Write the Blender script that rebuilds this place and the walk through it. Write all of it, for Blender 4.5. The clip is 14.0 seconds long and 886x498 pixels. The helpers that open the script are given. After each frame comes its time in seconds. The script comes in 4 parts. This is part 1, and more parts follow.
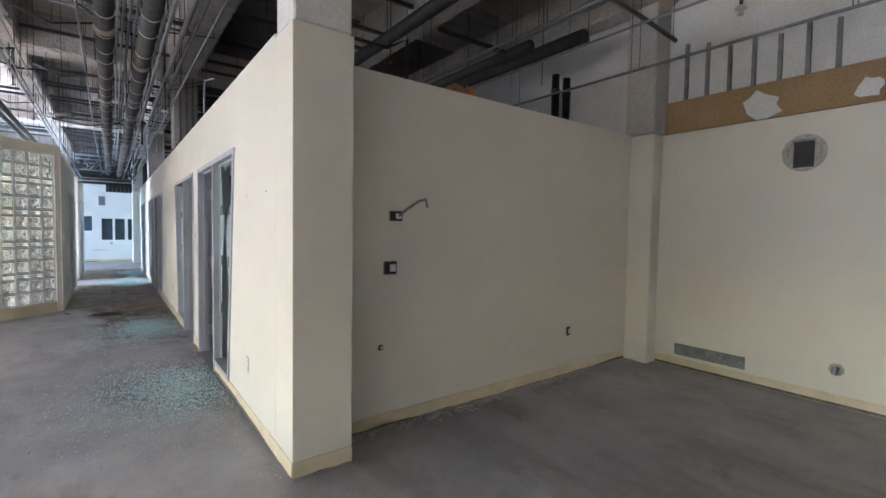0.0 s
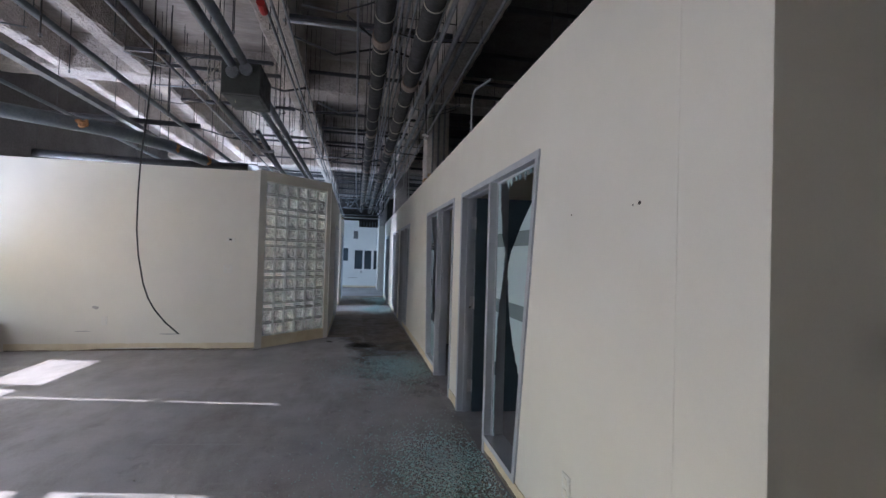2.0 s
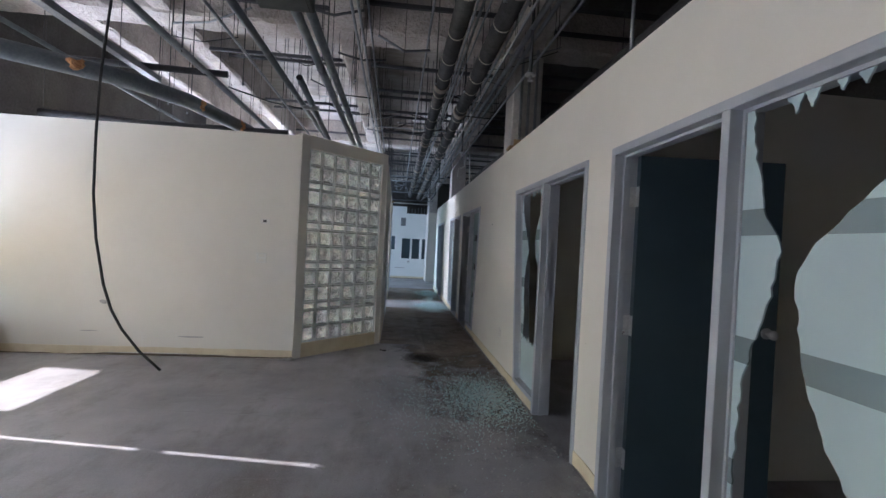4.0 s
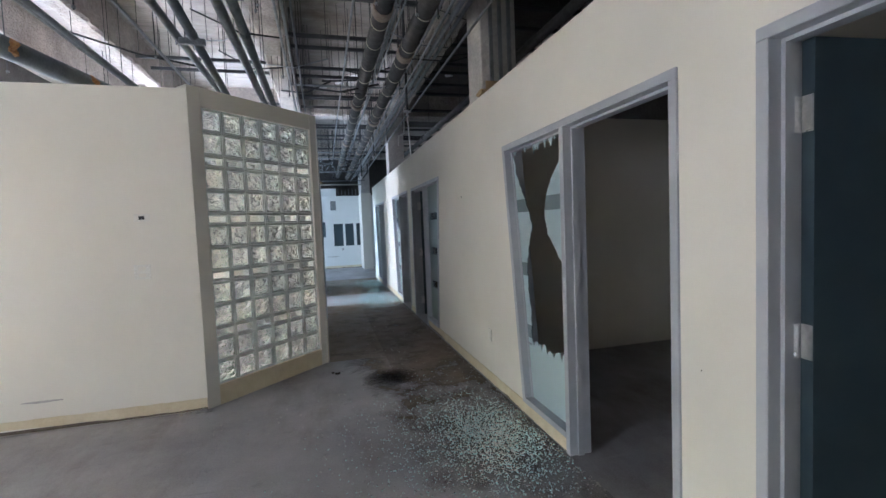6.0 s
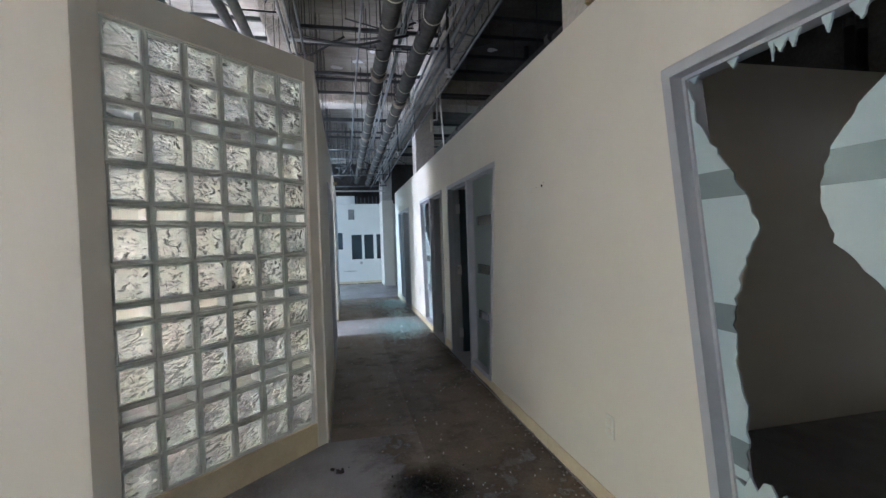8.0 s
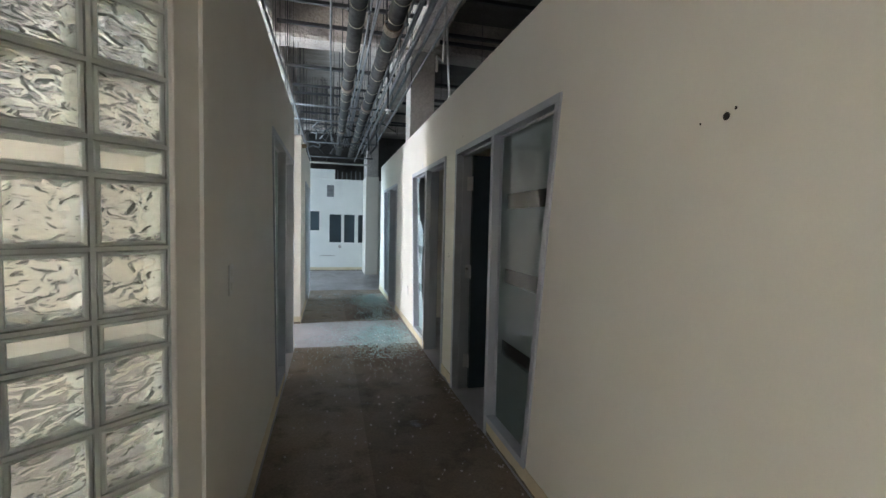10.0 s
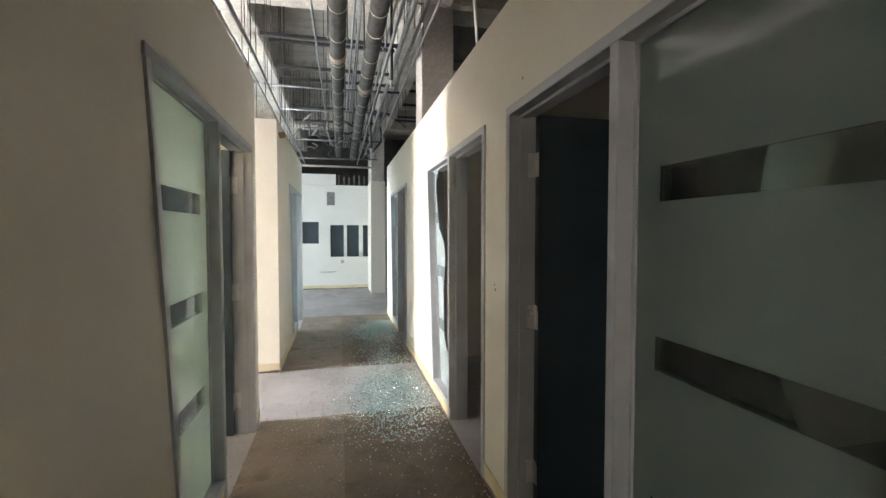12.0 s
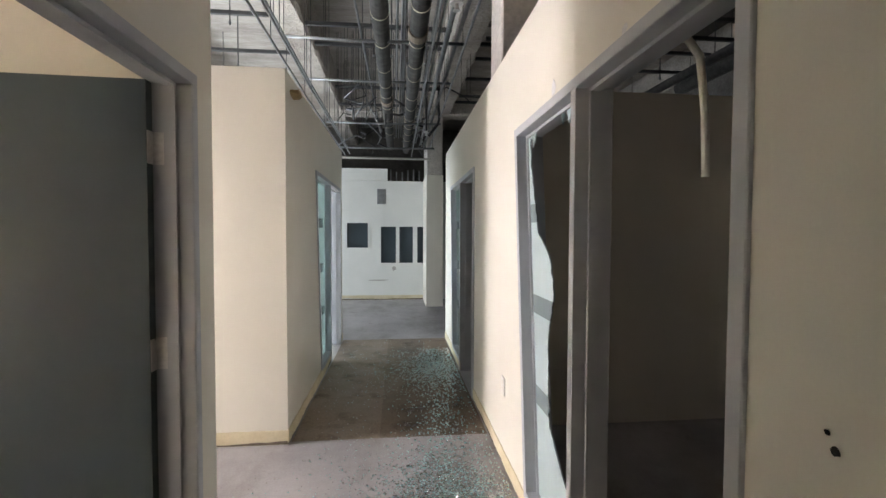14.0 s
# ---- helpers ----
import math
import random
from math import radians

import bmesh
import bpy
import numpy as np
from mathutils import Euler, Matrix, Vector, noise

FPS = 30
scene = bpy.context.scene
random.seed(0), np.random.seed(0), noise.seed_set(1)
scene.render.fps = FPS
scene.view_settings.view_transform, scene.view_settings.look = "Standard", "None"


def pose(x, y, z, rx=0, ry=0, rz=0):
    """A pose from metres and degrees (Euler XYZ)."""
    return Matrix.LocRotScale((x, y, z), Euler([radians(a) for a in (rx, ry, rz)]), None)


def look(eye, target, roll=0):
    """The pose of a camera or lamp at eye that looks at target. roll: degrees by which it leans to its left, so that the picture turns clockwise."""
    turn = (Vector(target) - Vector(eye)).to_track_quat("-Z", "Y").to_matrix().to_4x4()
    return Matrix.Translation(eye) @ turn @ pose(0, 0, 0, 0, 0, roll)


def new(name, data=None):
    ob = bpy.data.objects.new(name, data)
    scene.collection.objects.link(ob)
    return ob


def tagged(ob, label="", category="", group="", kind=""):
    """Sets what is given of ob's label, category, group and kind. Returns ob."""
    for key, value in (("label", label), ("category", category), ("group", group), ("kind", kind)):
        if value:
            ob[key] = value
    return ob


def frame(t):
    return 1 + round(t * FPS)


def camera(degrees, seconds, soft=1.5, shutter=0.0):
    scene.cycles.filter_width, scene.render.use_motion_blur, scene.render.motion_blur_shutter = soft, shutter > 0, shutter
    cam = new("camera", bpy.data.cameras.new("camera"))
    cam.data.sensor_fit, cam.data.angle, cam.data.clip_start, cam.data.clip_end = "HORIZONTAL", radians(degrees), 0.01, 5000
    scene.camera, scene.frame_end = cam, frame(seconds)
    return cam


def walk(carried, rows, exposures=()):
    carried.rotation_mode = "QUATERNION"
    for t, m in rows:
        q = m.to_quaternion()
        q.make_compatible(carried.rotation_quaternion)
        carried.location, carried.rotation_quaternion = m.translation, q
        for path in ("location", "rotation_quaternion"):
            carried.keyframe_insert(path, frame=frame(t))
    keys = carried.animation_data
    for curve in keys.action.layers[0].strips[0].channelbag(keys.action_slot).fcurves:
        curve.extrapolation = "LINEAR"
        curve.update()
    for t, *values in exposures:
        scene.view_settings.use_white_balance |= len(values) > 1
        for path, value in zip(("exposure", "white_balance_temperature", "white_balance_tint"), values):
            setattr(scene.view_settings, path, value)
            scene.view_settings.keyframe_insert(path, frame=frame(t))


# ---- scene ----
cam = camera(89.7, 14.0)
PATH = [
    (0, (0.192, 0.116, 1.471), (1.39, 1.715, 1.381), 0.9),
    (0.5, (0.071, 0.529, 1.48), (1.052, 2.27, 1.41), 0.1),
    (1, (0.091, 0.94, 1.438), (0.713, 2.841, 1.449), 0.4),
    (1.5, (0.11, 1.301, 1.472), (0.586, 3.243, 1.513), 1.7),
    (2, (0.017, 1.716, 1.482), (0.398, 3.679, 1.518), 1.7),
    (2.5, (0.023, 2.148, 1.447), (0.247, 4.134, 1.496), 2.2),
    (3, (-0.055, 2.545, 1.461), (0.086, 4.539, 1.511), 2.5),
    (3.2, (-0.079, 2.708, 1.449), (0.031, 4.705, 1.476), 3.5),
    (5.3, (-0.536, 4.233, 1.525), (-0.037, 6.169, 1.483), -0.5),
    (5.5, (-0.528, 4.335, 1.505), (0.001, 6.263, 1.456), -1.1),
    (6, (-0.425, 4.758, 1.501), (0.089, 6.688, 1.39), -2.3),
    (6.5, (-0.403, 5.169, 1.449), (0.116, 7.099, 1.359), -0.5),
    (7, (-0.359, 5.527, 1.481), (0.198, 7.446, 1.403), -1.9),
    (7.2, (-0.336, 5.716, 1.441), (0.195, 7.643, 1.392), -2.2),
    (9.3, (-0.166, 7.789, 1.478), (0.169, 9.759, 1.41), 0.1),
    (9.5, (-0.131, 7.924, 1.469), (0.222, 9.891, 1.376), 1.1),
    (10, (-0.057, 8.298, 1.465), (0.439, 10.233, 1.352), 1.3),
    (10.5, (-0.014, 8.715, 1.486), (0.311, 10.687, 1.42), 0.0),
    (11, (-0.002, 9.148, 1.473), (0.366, 11.113, 1.412), 1.3),
    (11.5, (0.046, 9.511, 1.485), (0.509, 11.455, 1.415), 0.3),
    (12, (0.181, 9.939, 1.482), (0.633, 11.885, 1.407), 0.0),
    (12.5, (0.229, 10.364, 1.495), (0.646, 12.318, 1.417), 0.5),
    (13, (0.292, 10.753, 1.496), (0.698, 12.709, 1.401), -0.2),
    (13.5, (0.364, 11.222, 1.496), (0.625, 13.203, 1.418), -1.0),
    (14, (0.334, 11.639, 1.505), (0.536, 13.627, 1.438), 0.2),
]
walk(cam, [(t, look(eye, target, roll)) for t, eye, target, roll in PATH], exposures=[(0, 2.9, 5650, 17), (0.7, 2.55, 5450, 16), (1.5, 1.88, 5450, 19), (3, 1.6, 5500, 19), (5.5, 2.25, 5550, 15), (7, 2.3, 5600, 15), (9.5, 2.25, 6050, 12), (11, 2.35, 6650, 12), (11.5, 2.6, 7000, 14), (12, 2.85, 7300, 15), (12.7, 2.9, 7300, 18), (13.3, 2.75, 7200, 19), (14, 2.2, 7300, 19)])

# ---- light ----
world = bpy.data.worlds.new("world")
scene.world = world
world.use_nodes = True
wn = world.node_tree
sky = wn.nodes.new("ShaderNodeTexSky")
sky.sky_type, sky.sun_disc = "NISHITA", False
sky.sun_elevation, sky.sun_rotation = radians(25.0), radians(280.4)
wn.links.new(sky.outputs[0], wn.nodes["Background"].inputs[0])
wn.nodes["Background"].inputs[1].default_value = 0.12
sun = new("sun", bpy.data.lights.new("sun", "SUN"))
sun.data.energy, sun.data.angle, sun.data.color = 5.0, radians(0.5), (1.0, 0.90, 0.76)
sun.matrix_world = look((-12, 2.2, 5.7), (0, 0, 0))
SKY_W = 20.0   # watts for each square metre of window


SHARES = (1.0, 0.9, 0.25, 0.3, 0.75, 0.95, 0.62, 1.6, 1.5, 2.05, 0.85, 0.45)   # lamp strength of each window, set by hand to balance the brightness indoors


def window_light(x, y0, y1, z0, z1, facing=1, share=1.0, tone=(0.90, 0.93, 1.0)):
    ob = new("window_daylight", bpy.data.lights.new("window_daylight", "AREA"))
    ob.data.shape, ob.data.size, ob.data.size_y = "RECTANGLE", y1 - y0, z1 - z0
    ob.data.energy, ob.data.color = share * SKY_W * (y1 - y0) * (z1 - z0), tone
    ob.matrix_world = look((x, (y0 + y1) / 2, (z0 + z1) / 2), (x + facing, (y0 + y1) / 2, (z0 + z1) / 2))
    return ob


# ---- materials ----
def nodes(name):
    m = bpy.data.materials.new(name)
    m.use_nodes = True
    t = m.node_tree
    return m, t, t.nodes["Principled BSDF"]


def ramp(t, fac, stops):
    r = t.nodes.new("ShaderNodeValToRGB")
    r.color_ramp.elements[0].position, r.color_ramp.elements[0].color = stops[0][0], (*stops[0][1], 1)
    r.color_ramp.elements[1].position, r.color_ramp.elements[1].color = stops[-1][0], (*stops[-1][1], 1)
    for p, c in stops[1:-1]:
        r.color_ramp.elements.new(p).color = (*c, 1)
    t.links.new(fac, r.inputs[0])
    return r.outputs[0]


def noise_tex(t, scale, detail=4, rough=0.55, stretch=None):
    co = t.nodes.new("ShaderNodeNewGeometry")
    n = t.nodes.new("ShaderNodeTexNoise")
    n.inputs["Scale"].default_value, n.inputs["Detail"].default_value, n.inputs["Roughness"].default_value = scale, detail, rough
    if stretch:
        mp = t.nodes.new("ShaderNodeMapping")
        mp.inputs["Scale"].default_value = stretch
        t.links.new(co.outputs["Position"], mp.inputs["Vector"])
        t.links.new(mp.outputs[0], n.inputs["Vector"])
    else:
        t.links.new(co.outputs["Position"], n.inputs["Vector"])
    return n.outputs["Fac"]


def mix(t, fac, a, b, mode="MIX"):
    m = t.nodes.new("ShaderNodeMix")
    m.data_type, m.blend_type = "RGBA", mode
    for sock, v in ((m.inputs["Factor"], fac), (m.inputs["A"], a), (m.inputs["B"], b)):
        if isinstance(v, (int, float)):
            sock.default_value = v
        elif isinstance(v, tuple):
            sock.default_value = (*v, 1)
        else:
            t.links.new(v, sock)
    return m.outputs["Result"]


def bump(t, b, height, strength, dist=0.01):
    n = t.nodes.new("ShaderNodeBump")
    n.inputs["Strength"].default_value, n.inputs["Distance"].default_value = strength, dist
    t.links.new(height, n.inputs["Height"])
    t.links.new(n.outputs[0], b.inputs["Normal"])


def surface(name, dark, light, scale=3.0, rough=0.7, metal=0.0, grain=60.0, relief=0.2, rough_var=0.1, dist=0.004, stretch=None, stain=None, stain_at=(0.6, 0.75), speck=0.35):
    m, t, b = nodes(name)
    c = ramp(t, noise_tex(t, scale, 5, 0.6, stretch), [(0.3, dark), (0.7, light)])
    fine = noise_tex(t, grain, 3, 0.6, stretch)
    c = mix(t, speck, c, ramp(t, fine, [(0.3, tuple(v * 0.75 for v in dark)), (0.7, tuple(min(1, v * 1.15) for v in light))]))
    if stain:
        c = mix(t, ramp(t, noise_tex(t, 0.9, 7, 0.65), [(stain_at[0], (0, 0, 0)), (stain_at[1], (0.8, 0.8, 0.8))]), c, stain)
    t.links.new(c, b.inputs["Base Color"])
    r = ramp(t, noise_tex(t, scale * 2.3, 3), [(0.3, (rough - rough_var,) * 3), (0.7, (min(1, rough + rough_var),) * 3)])
    t.links.new(r, b.inputs["Roughness"])
    b.inputs["Metallic"].default_value = metal
    bump(t, b, fine, relief, dist)
    return m


CREAM = surface("cream_wall_paint", (0.70, 0.672, 0.60), (0.76, 0.732, 0.66), 1.1, 0.62, grain=160, relief=0.03, dist=0.002, speck=0.06)
WHITEW = surface("white_wall_paint", (0.70, 0.72, 0.70), (0.78, 0.79, 0.77), 1.3, 0.6, grain=160, relief=0.03, dist=0.002, speck=0.06)
GLUE = surface("bare_glue_band", (0.60, 0.51, 0.33), (0.74, 0.67, 0.50), 5.0, 0.75, grain=70, relief=0.3, speck=0.15)
FOOT_DARK = surface("wall_foot_dark_strip", (0.07, 0.055, 0.042), (0.24, 0.20, 0.155), 14.0, 0.9, grain=60, relief=0.6)
GYPSUM = surface("bare_gypsum", (0.60, 0.60, 0.60), (0.75, 0.75, 0.76), 3.0, 0.85, grain=50, relief=0.3)
TAN = surface("tan_gypsum_paper", (0.30, 0.20, 0.10), (0.40, 0.28, 0.15), 2.0, 0.85, grain=40)
FIREP = surface("sprayed_concrete", (0.28, 0.245, 0.215), (0.58, 0.53, 0.48), 2.0, 0.95, grain=28, relief=0.9, dist=0.03, stain=(0.16, 0.13, 0.11), stain_at=(0.52, 0.74))
SLAB = surface("board_marked_slab", (0.24, 0.215, 0.195), (0.46, 0.42, 0.385), 1.6, 0.9, grain=14, relief=0.4, dist=0.01, stretch=(0.5, 4.0, 1.0), stain=(0.14, 0.115, 0.09), stain_at=(0.48, 0.7))
# dark tone for upper walls; over the offices it stands for shade
DARKC = surface("dark_upper_wall_and_office_shade", (0.06, 0.055, 0.05), (0.14, 0.13, 0.12), 2.0, 0.95, grain=30, relief=0.5)
CONC = surface("grey_column_concrete", (0.38, 0.36, 0.335), (0.58, 0.55, 0.52), 2.5, 0.9, grain=30, relief=0.5)
FRAME = surface("grey_frame_paint", (0.39, 0.41, 0.45), (0.46, 0.48, 0.52), 3.0, 0.42, grain=120, relief=0.03, speck=0.06)
LEAF = surface("slate_door_paint", (0.034, 0.054, 0.068), (0.045, 0.070, 0.086), 2.0, 0.45, grain=150, relief=0.04, speck=0.08)
STEEL = surface("satin_steel", (0.55, 0.55, 0.55), (0.7, 0.7, 0.7), 6.0, 0.35, 0.9)
GALV = surface("galvanised_conduit", (0.17, 0.18, 0.19), (0.34, 0.355, 0.37), 8.0, 0.45, 0.7, grain=90)
DARKM = surface("dark_painted_steel", (0.035, 0.037, 0.040), (0.075, 0.075, 0.078), 5.0, 0.6, 0.2, grain=60)
INSUL = surface("black_pipe_wrap", (0.012, 0.012, 0.012), (0.048, 0.046, 0.044), 7.0, 0.65, grain=40, relief=0.5, dist=0.01)
GREYPIPE = surface("blue_grey_pipe", (0.085, 0.10, 0.11), (0.16, 0.18, 0.19), 6.0, 0.5, 0.2, grain=50)
BOXG = surface("grey_green_box_paint", (0.04, 0.045, 0.042), (0.065, 0.07, 0.066), 6.0, 0.5, 0.2)
RUST = surface("orange_foam_and_rust", (0.30, 0.12, 0.04), (0.50, 0.28, 0.12), 18.0, 0.9, grain=50, relief=0.8, dist=0.02)
COPPER = surface("bare_pipe_joint", (0.22, 0.15, 0.10), (0.36, 0.30, 0.25), 15.0, 0.5, 0.5)
WHITE_PL = surface("white_plastic", (0.68, 0.67, 0.62), (0.76, 0.75, 0.70), 10.0, 0.4, relief=0.02)
BLACK = surface("black_rubber_and_recess_dark", (0.012, 0.012, 0.012), (0.03, 0.03, 0.03), 10.0, 0.6)
SOOT = surface("charred_debris_and_hole_dark", (0.008, 0.007, 0.006), (0.05, 0.04, 0.035), 14.0, 0.95, relief=0.9, dist=0.02)
DIRT = surface("floor_grit", (0.30, 0.28, 0.26), (0.55, 0.54, 0.52), 20.0, 0.9)
RED = surface("red_pipe_tag", (0.35, 0.02, 0.02), (0.45, 0.03, 0.03), 10.0, 0.5)
STRING = surface("pale_string", (0.45, 0.42, 0.33), (0.6, 0.56, 0.46), 20.0, 0.9)
ASPHALT = surface("pale_forecourt", (0.16, 0.16, 0.165), (0.24, 0.24, 0.24), 1.0, 0.9, grain=60)
SUN_BLOCK = surface("sun_blocker_render", (0.32, 0.29, 0.25), (0.42, 0.38, 0.33), 0.6, 0.9)


def floor_material():
    m, t, b = nodes("bare_concrete_floor")
    c = ramp(t, noise_tex(t, 0.55, 8, 0.66), [(0.30, (0.22, 0.21, 0.23)), (0.5, (0.41, 0.40, 0.425)), (0.70, (0.60, 0.59, 0.615))])
    # brown traffic stains drawn out along the walk, and darker wet-looking blots
    c = mix(t, ramp(t, noise_tex(t, 1.5, 9, 0.72, (1.0, 0.4, 1.0)), [(0.48, (0, 0, 0)), (0.66, (0.8, 0.8, 0.8))]), c, (0.185, 0.155, 0.135))
    c = mix(t, ramp(t, noise_tex(t, 2.6, 8, 0.7), [(0.60, (0, 0, 0)), (0.70, (0.6, 0.6, 0.6))]), c, (0.13, 0.12, 0.115))
    # trowel sweeps and scraped adhesive
    c = mix(t, ramp(t, noise_tex(t, 5.0, 7, 0.75, (0.35, 2.2, 1.0)), [(0.55, (0, 0, 0)), (0.72, (0.45, 0.45, 0.45))]), c, (0.50, 0.49, 0.50))
    c = mix(t, ramp(t, noise_tex(t, 14.0, 8, 0.8), [(0.60, (0, 0, 0)), (0.74, (0.5, 0.5, 0.5))]), c, (0.20, 0.185, 0.175))
    fine = noise_tex(t, 90, 3, 0.7)
    c = mix(t, 0.3, c, ramp(t, fine, [(0.3, (0.16, 0.155, 0.155)), (0.75, (0.48, 0.475, 0.48))]))
    t.links.new(c, b.inputs["Base Color"])
    t.links.new(ramp(t, noise_tex(t, 2.5, 6, 0.7), [(0.3, (0.32,) * 3), (0.7, (0.62,) * 3)]), b.inputs["Roughness"])
    bump(t, b, noise_tex(t, 25, 6, 0.7), 0.3, 0.005)
    return m


FLOOR = floor_material()


def frosted_material(name, tint, clear, gloss, opaque=0.30, bands=()):
    """Etched or clear glazing: a share of the light goes straight on, the rest is scattered in the pane.
    bands: heights (from, to) between which the etching was left out."""
    m, t, b = nodes(name)
    out = t.nodes["Material Output"]
    tr, tl, gl = (t.nodes.new("ShaderNodeBsdf" + k) for k in ("Transparent", "Translucent", "Glossy"))
    df = t.nodes.new("ShaderNodeBsdfDiffuse")
    for n in (tr, tl, df):
        n.inputs["Color"].default_value = (*tint, 1)
    gl.inputs["Roughness"].default_value = gloss
    m1, m2, m3 = (t.nodes.new("ShaderNodeMixShader") for _ in range(3))
    m1.inputs[0].default_value = opaque
    t.links.new(tl.outputs[0], m1.inputs[1]), t.links.new(df.outputs[0], m1.inputs[2])
    m2.inputs[0].default_value = clear
    if bands:
        sep = t.nodes.new("ShaderNodeSeparateXYZ")
        t.links.new(t.nodes.new("ShaderNodeNewGeometry").outputs["Position"], sep.inputs[0])
        total = None
        for lo, hi in bands:
            near = t.nodes.new("ShaderNodeMath")
            near.operation = "COMPARE"
            near.inputs[1].default_value, near.inputs[2].default_value = (lo + hi) / 2, (hi - lo) / 2
            t.links.new(sep.outputs["Z"], near.inputs[0])
            gain = t.nodes.new("ShaderNodeMath")
            gain.operation = "MULTIPLY_ADD"
            gain.inputs[1].default_value, gain.inputs[2].default_value = 0.55, clear
            t.links.new(near.outputs[0], gain.inputs[0])
            if total is not None:
                t.links.new(total, gain.inputs[2])
            total = gain.outputs[0]
        t.links.new(total, m2.inputs[0])
    t.links.new(m1.outputs[0], m2.inputs[1]), t.links.new(tr.outputs[0], m2.inputs[2])
    fr = t.nodes.new("ShaderNodeFresnel")
    fr.inputs["IOR"].default_value = 1.5
    t.links.new(fr.outputs[0], m3.inputs[0])
    t.links.new(m2.outputs[0], m3.inputs[1]), t.links.new(gl.outputs[0], m3.inputs[2])
    t.links.new(m3.outputs[0], out.inputs["Surface"])
    return m


STRIPS = ((0.60, 0.70), (1.08, 1.18), (1.57, 1.67))
FROST = frosted_material("etched_glass", (0.64, 0.77, 0.75), 0.14, 0.05, 0.14)
FROST_CUT = frosted_material("banded_etched_glass", (0.62, 0.76, 0.79), 0.04, 0.08, 0.75, STRIPS)
CLEAR = frosted_material("clear_glass", (0.80, 0.88, 0.86), 0.94, 0.02)
SHARD = frosted_material("green_glass_chips", (0.52, 0.85, 0.88), 0.04, 0.10, 0.8)
MORTAR = frosted_material("pale_green_joint", (0.78, 0.82, 0.79), 0.0, 0.2, 0.9)
BLIND = frosted_material("cream_blind_slats", (0.80, 0.74, 0.62), 0.02, 0.4)


def block_material(name, wavy):
    """The faces of a hollow glass block: bent by a pressed diagonal ripple, or plain."""
    m, t, b = nodes(name)
    b.inputs["Base Color"].default_value = (0.95, 0.97, 0.95, 1)
    b.inputs["Roughness"].default_value = 0.02
    b.inputs["IOR"].default_value = 1.45
    b.inputs["Transmission Weight"].default_value = 1.0
    tl = t.nodes.new("ShaderNodeBsdfTranslucent")
    tl.inputs["Color"].default_value = (0.84, 0.87, 0.84, 1)
    mx_ = t.nodes.new("ShaderNodeMixShader")
    mx_.inputs[0].default_value = 0.16
    t.links.new(b.outputs[0], mx_.inputs[1]), t.links.new(tl.outputs[0], mx_.inputs[2])
    t.links.new(mx_.outputs[0], t.nodes["Material Output"].inputs["Surface"])
    if wavy:
        tc = t.nodes.new("ShaderNodeNewGeometry")
        mp = t.nodes.new("ShaderNodeMapping")
        mp.inputs["Rotation"].default_value, mp.inputs["Scale"].default_value = (0.0, radians(38), radians(-44)), (0.55, 1.0, 1.5)
        n = t.nodes.new("ShaderNodeTexNoise")
        n.inputs["Scale"].default_value, n.inputs["Detail"].default_value, n.inputs["Distortion"].default_value = 21, 1.0, 0.5
        t.links.new(tc.outputs["Position"], mp.inputs[0]), t.links.new(mp.outputs[0], n.inputs["Vector"])
        bump(t, b, n.outputs["Fac"], 1.0, 0.06)
    return m


BLOCK, BLOCK_FLAT = block_material("wavy_glass_block", True), block_material("plain_glass_block", False)
BLOCK_RIM = frosted_material("pale_green_block_rim", (0.84, 0.89, 0.86), 0.02, 0.06, 0.85)


# ---- mesh helpers ----
def thing(name, m=None, label="", category="", group="", kind=""):
    ob = new(name)
    ob.matrix_basis = m or Matrix()
    return tagged(ob, label, category, group, kind)


def part(name, bm, mat, parent=None, label="", smooth=False):
    me = bpy.data.meshes.new(name)
    bm.to_mesh(me)
    bm.free()
    me.materials.append(mat)
    if smooth:
        for p in me.polygons:
            p.use_smooth = True
    ob = new(name, me)
    ob.parent = parent
    return tagged(ob, label)


def box(bm, x0, x1, y0, y1, z0, z1, bevel=0.0, m=None):
    q = bmesh.ops.create_cube(bm, size=1)["verts"]
    for v in q:
        v.co = Vector((x0 + (v.co.x + .5) * (x1 - x0), y0 + (v.co.y + .5) * (y1 - y0), z0 + (v.co.z + .5) * (z1 - z0)))
    if m is not None:
        for v in q:
            v.co = m @ v.co
    if bevel:
        es = list({e for v in q for e in v.link_edges})
        bmesh.ops.bevel(bm, geom=es, offset=bevel, segments=1, affect="EDGES")
    return bm


def cube(*a, **k):
    return box(bmesh.new(), *a, **k)


def tube(bm, pts, r, n=10, cap=True):
    """A round bar along a line of points."""
    pts = [Vector(p) for p in pts]
    rings, up = [], None
    for i, p in enumerate(pts):
        d = ((pts[min(i + 1, len(pts) - 1)]) - pts[max(i - 1, 0)]).normalized()
        a = d.orthogonal().normalized() if up is None else (up - d * up.dot(d)).normalized()
        up = a
        c = d.cross(a)
        rings.append([bm.verts.new(p + r * (a * math.cos(k * math.tau / n) + c * math.sin(k * math.tau / n))) for k in range(n)])
    for q, s in zip(rings, rings[1:]):
        for k in range(n):
            bm.faces.new((q[k], q[(k + 1) % n], s[(k + 1) % n], s[k]))
    if cap:
        bm.faces.new(rings[0][::-1]), bm.faces.new(rings[-1])
    return bm


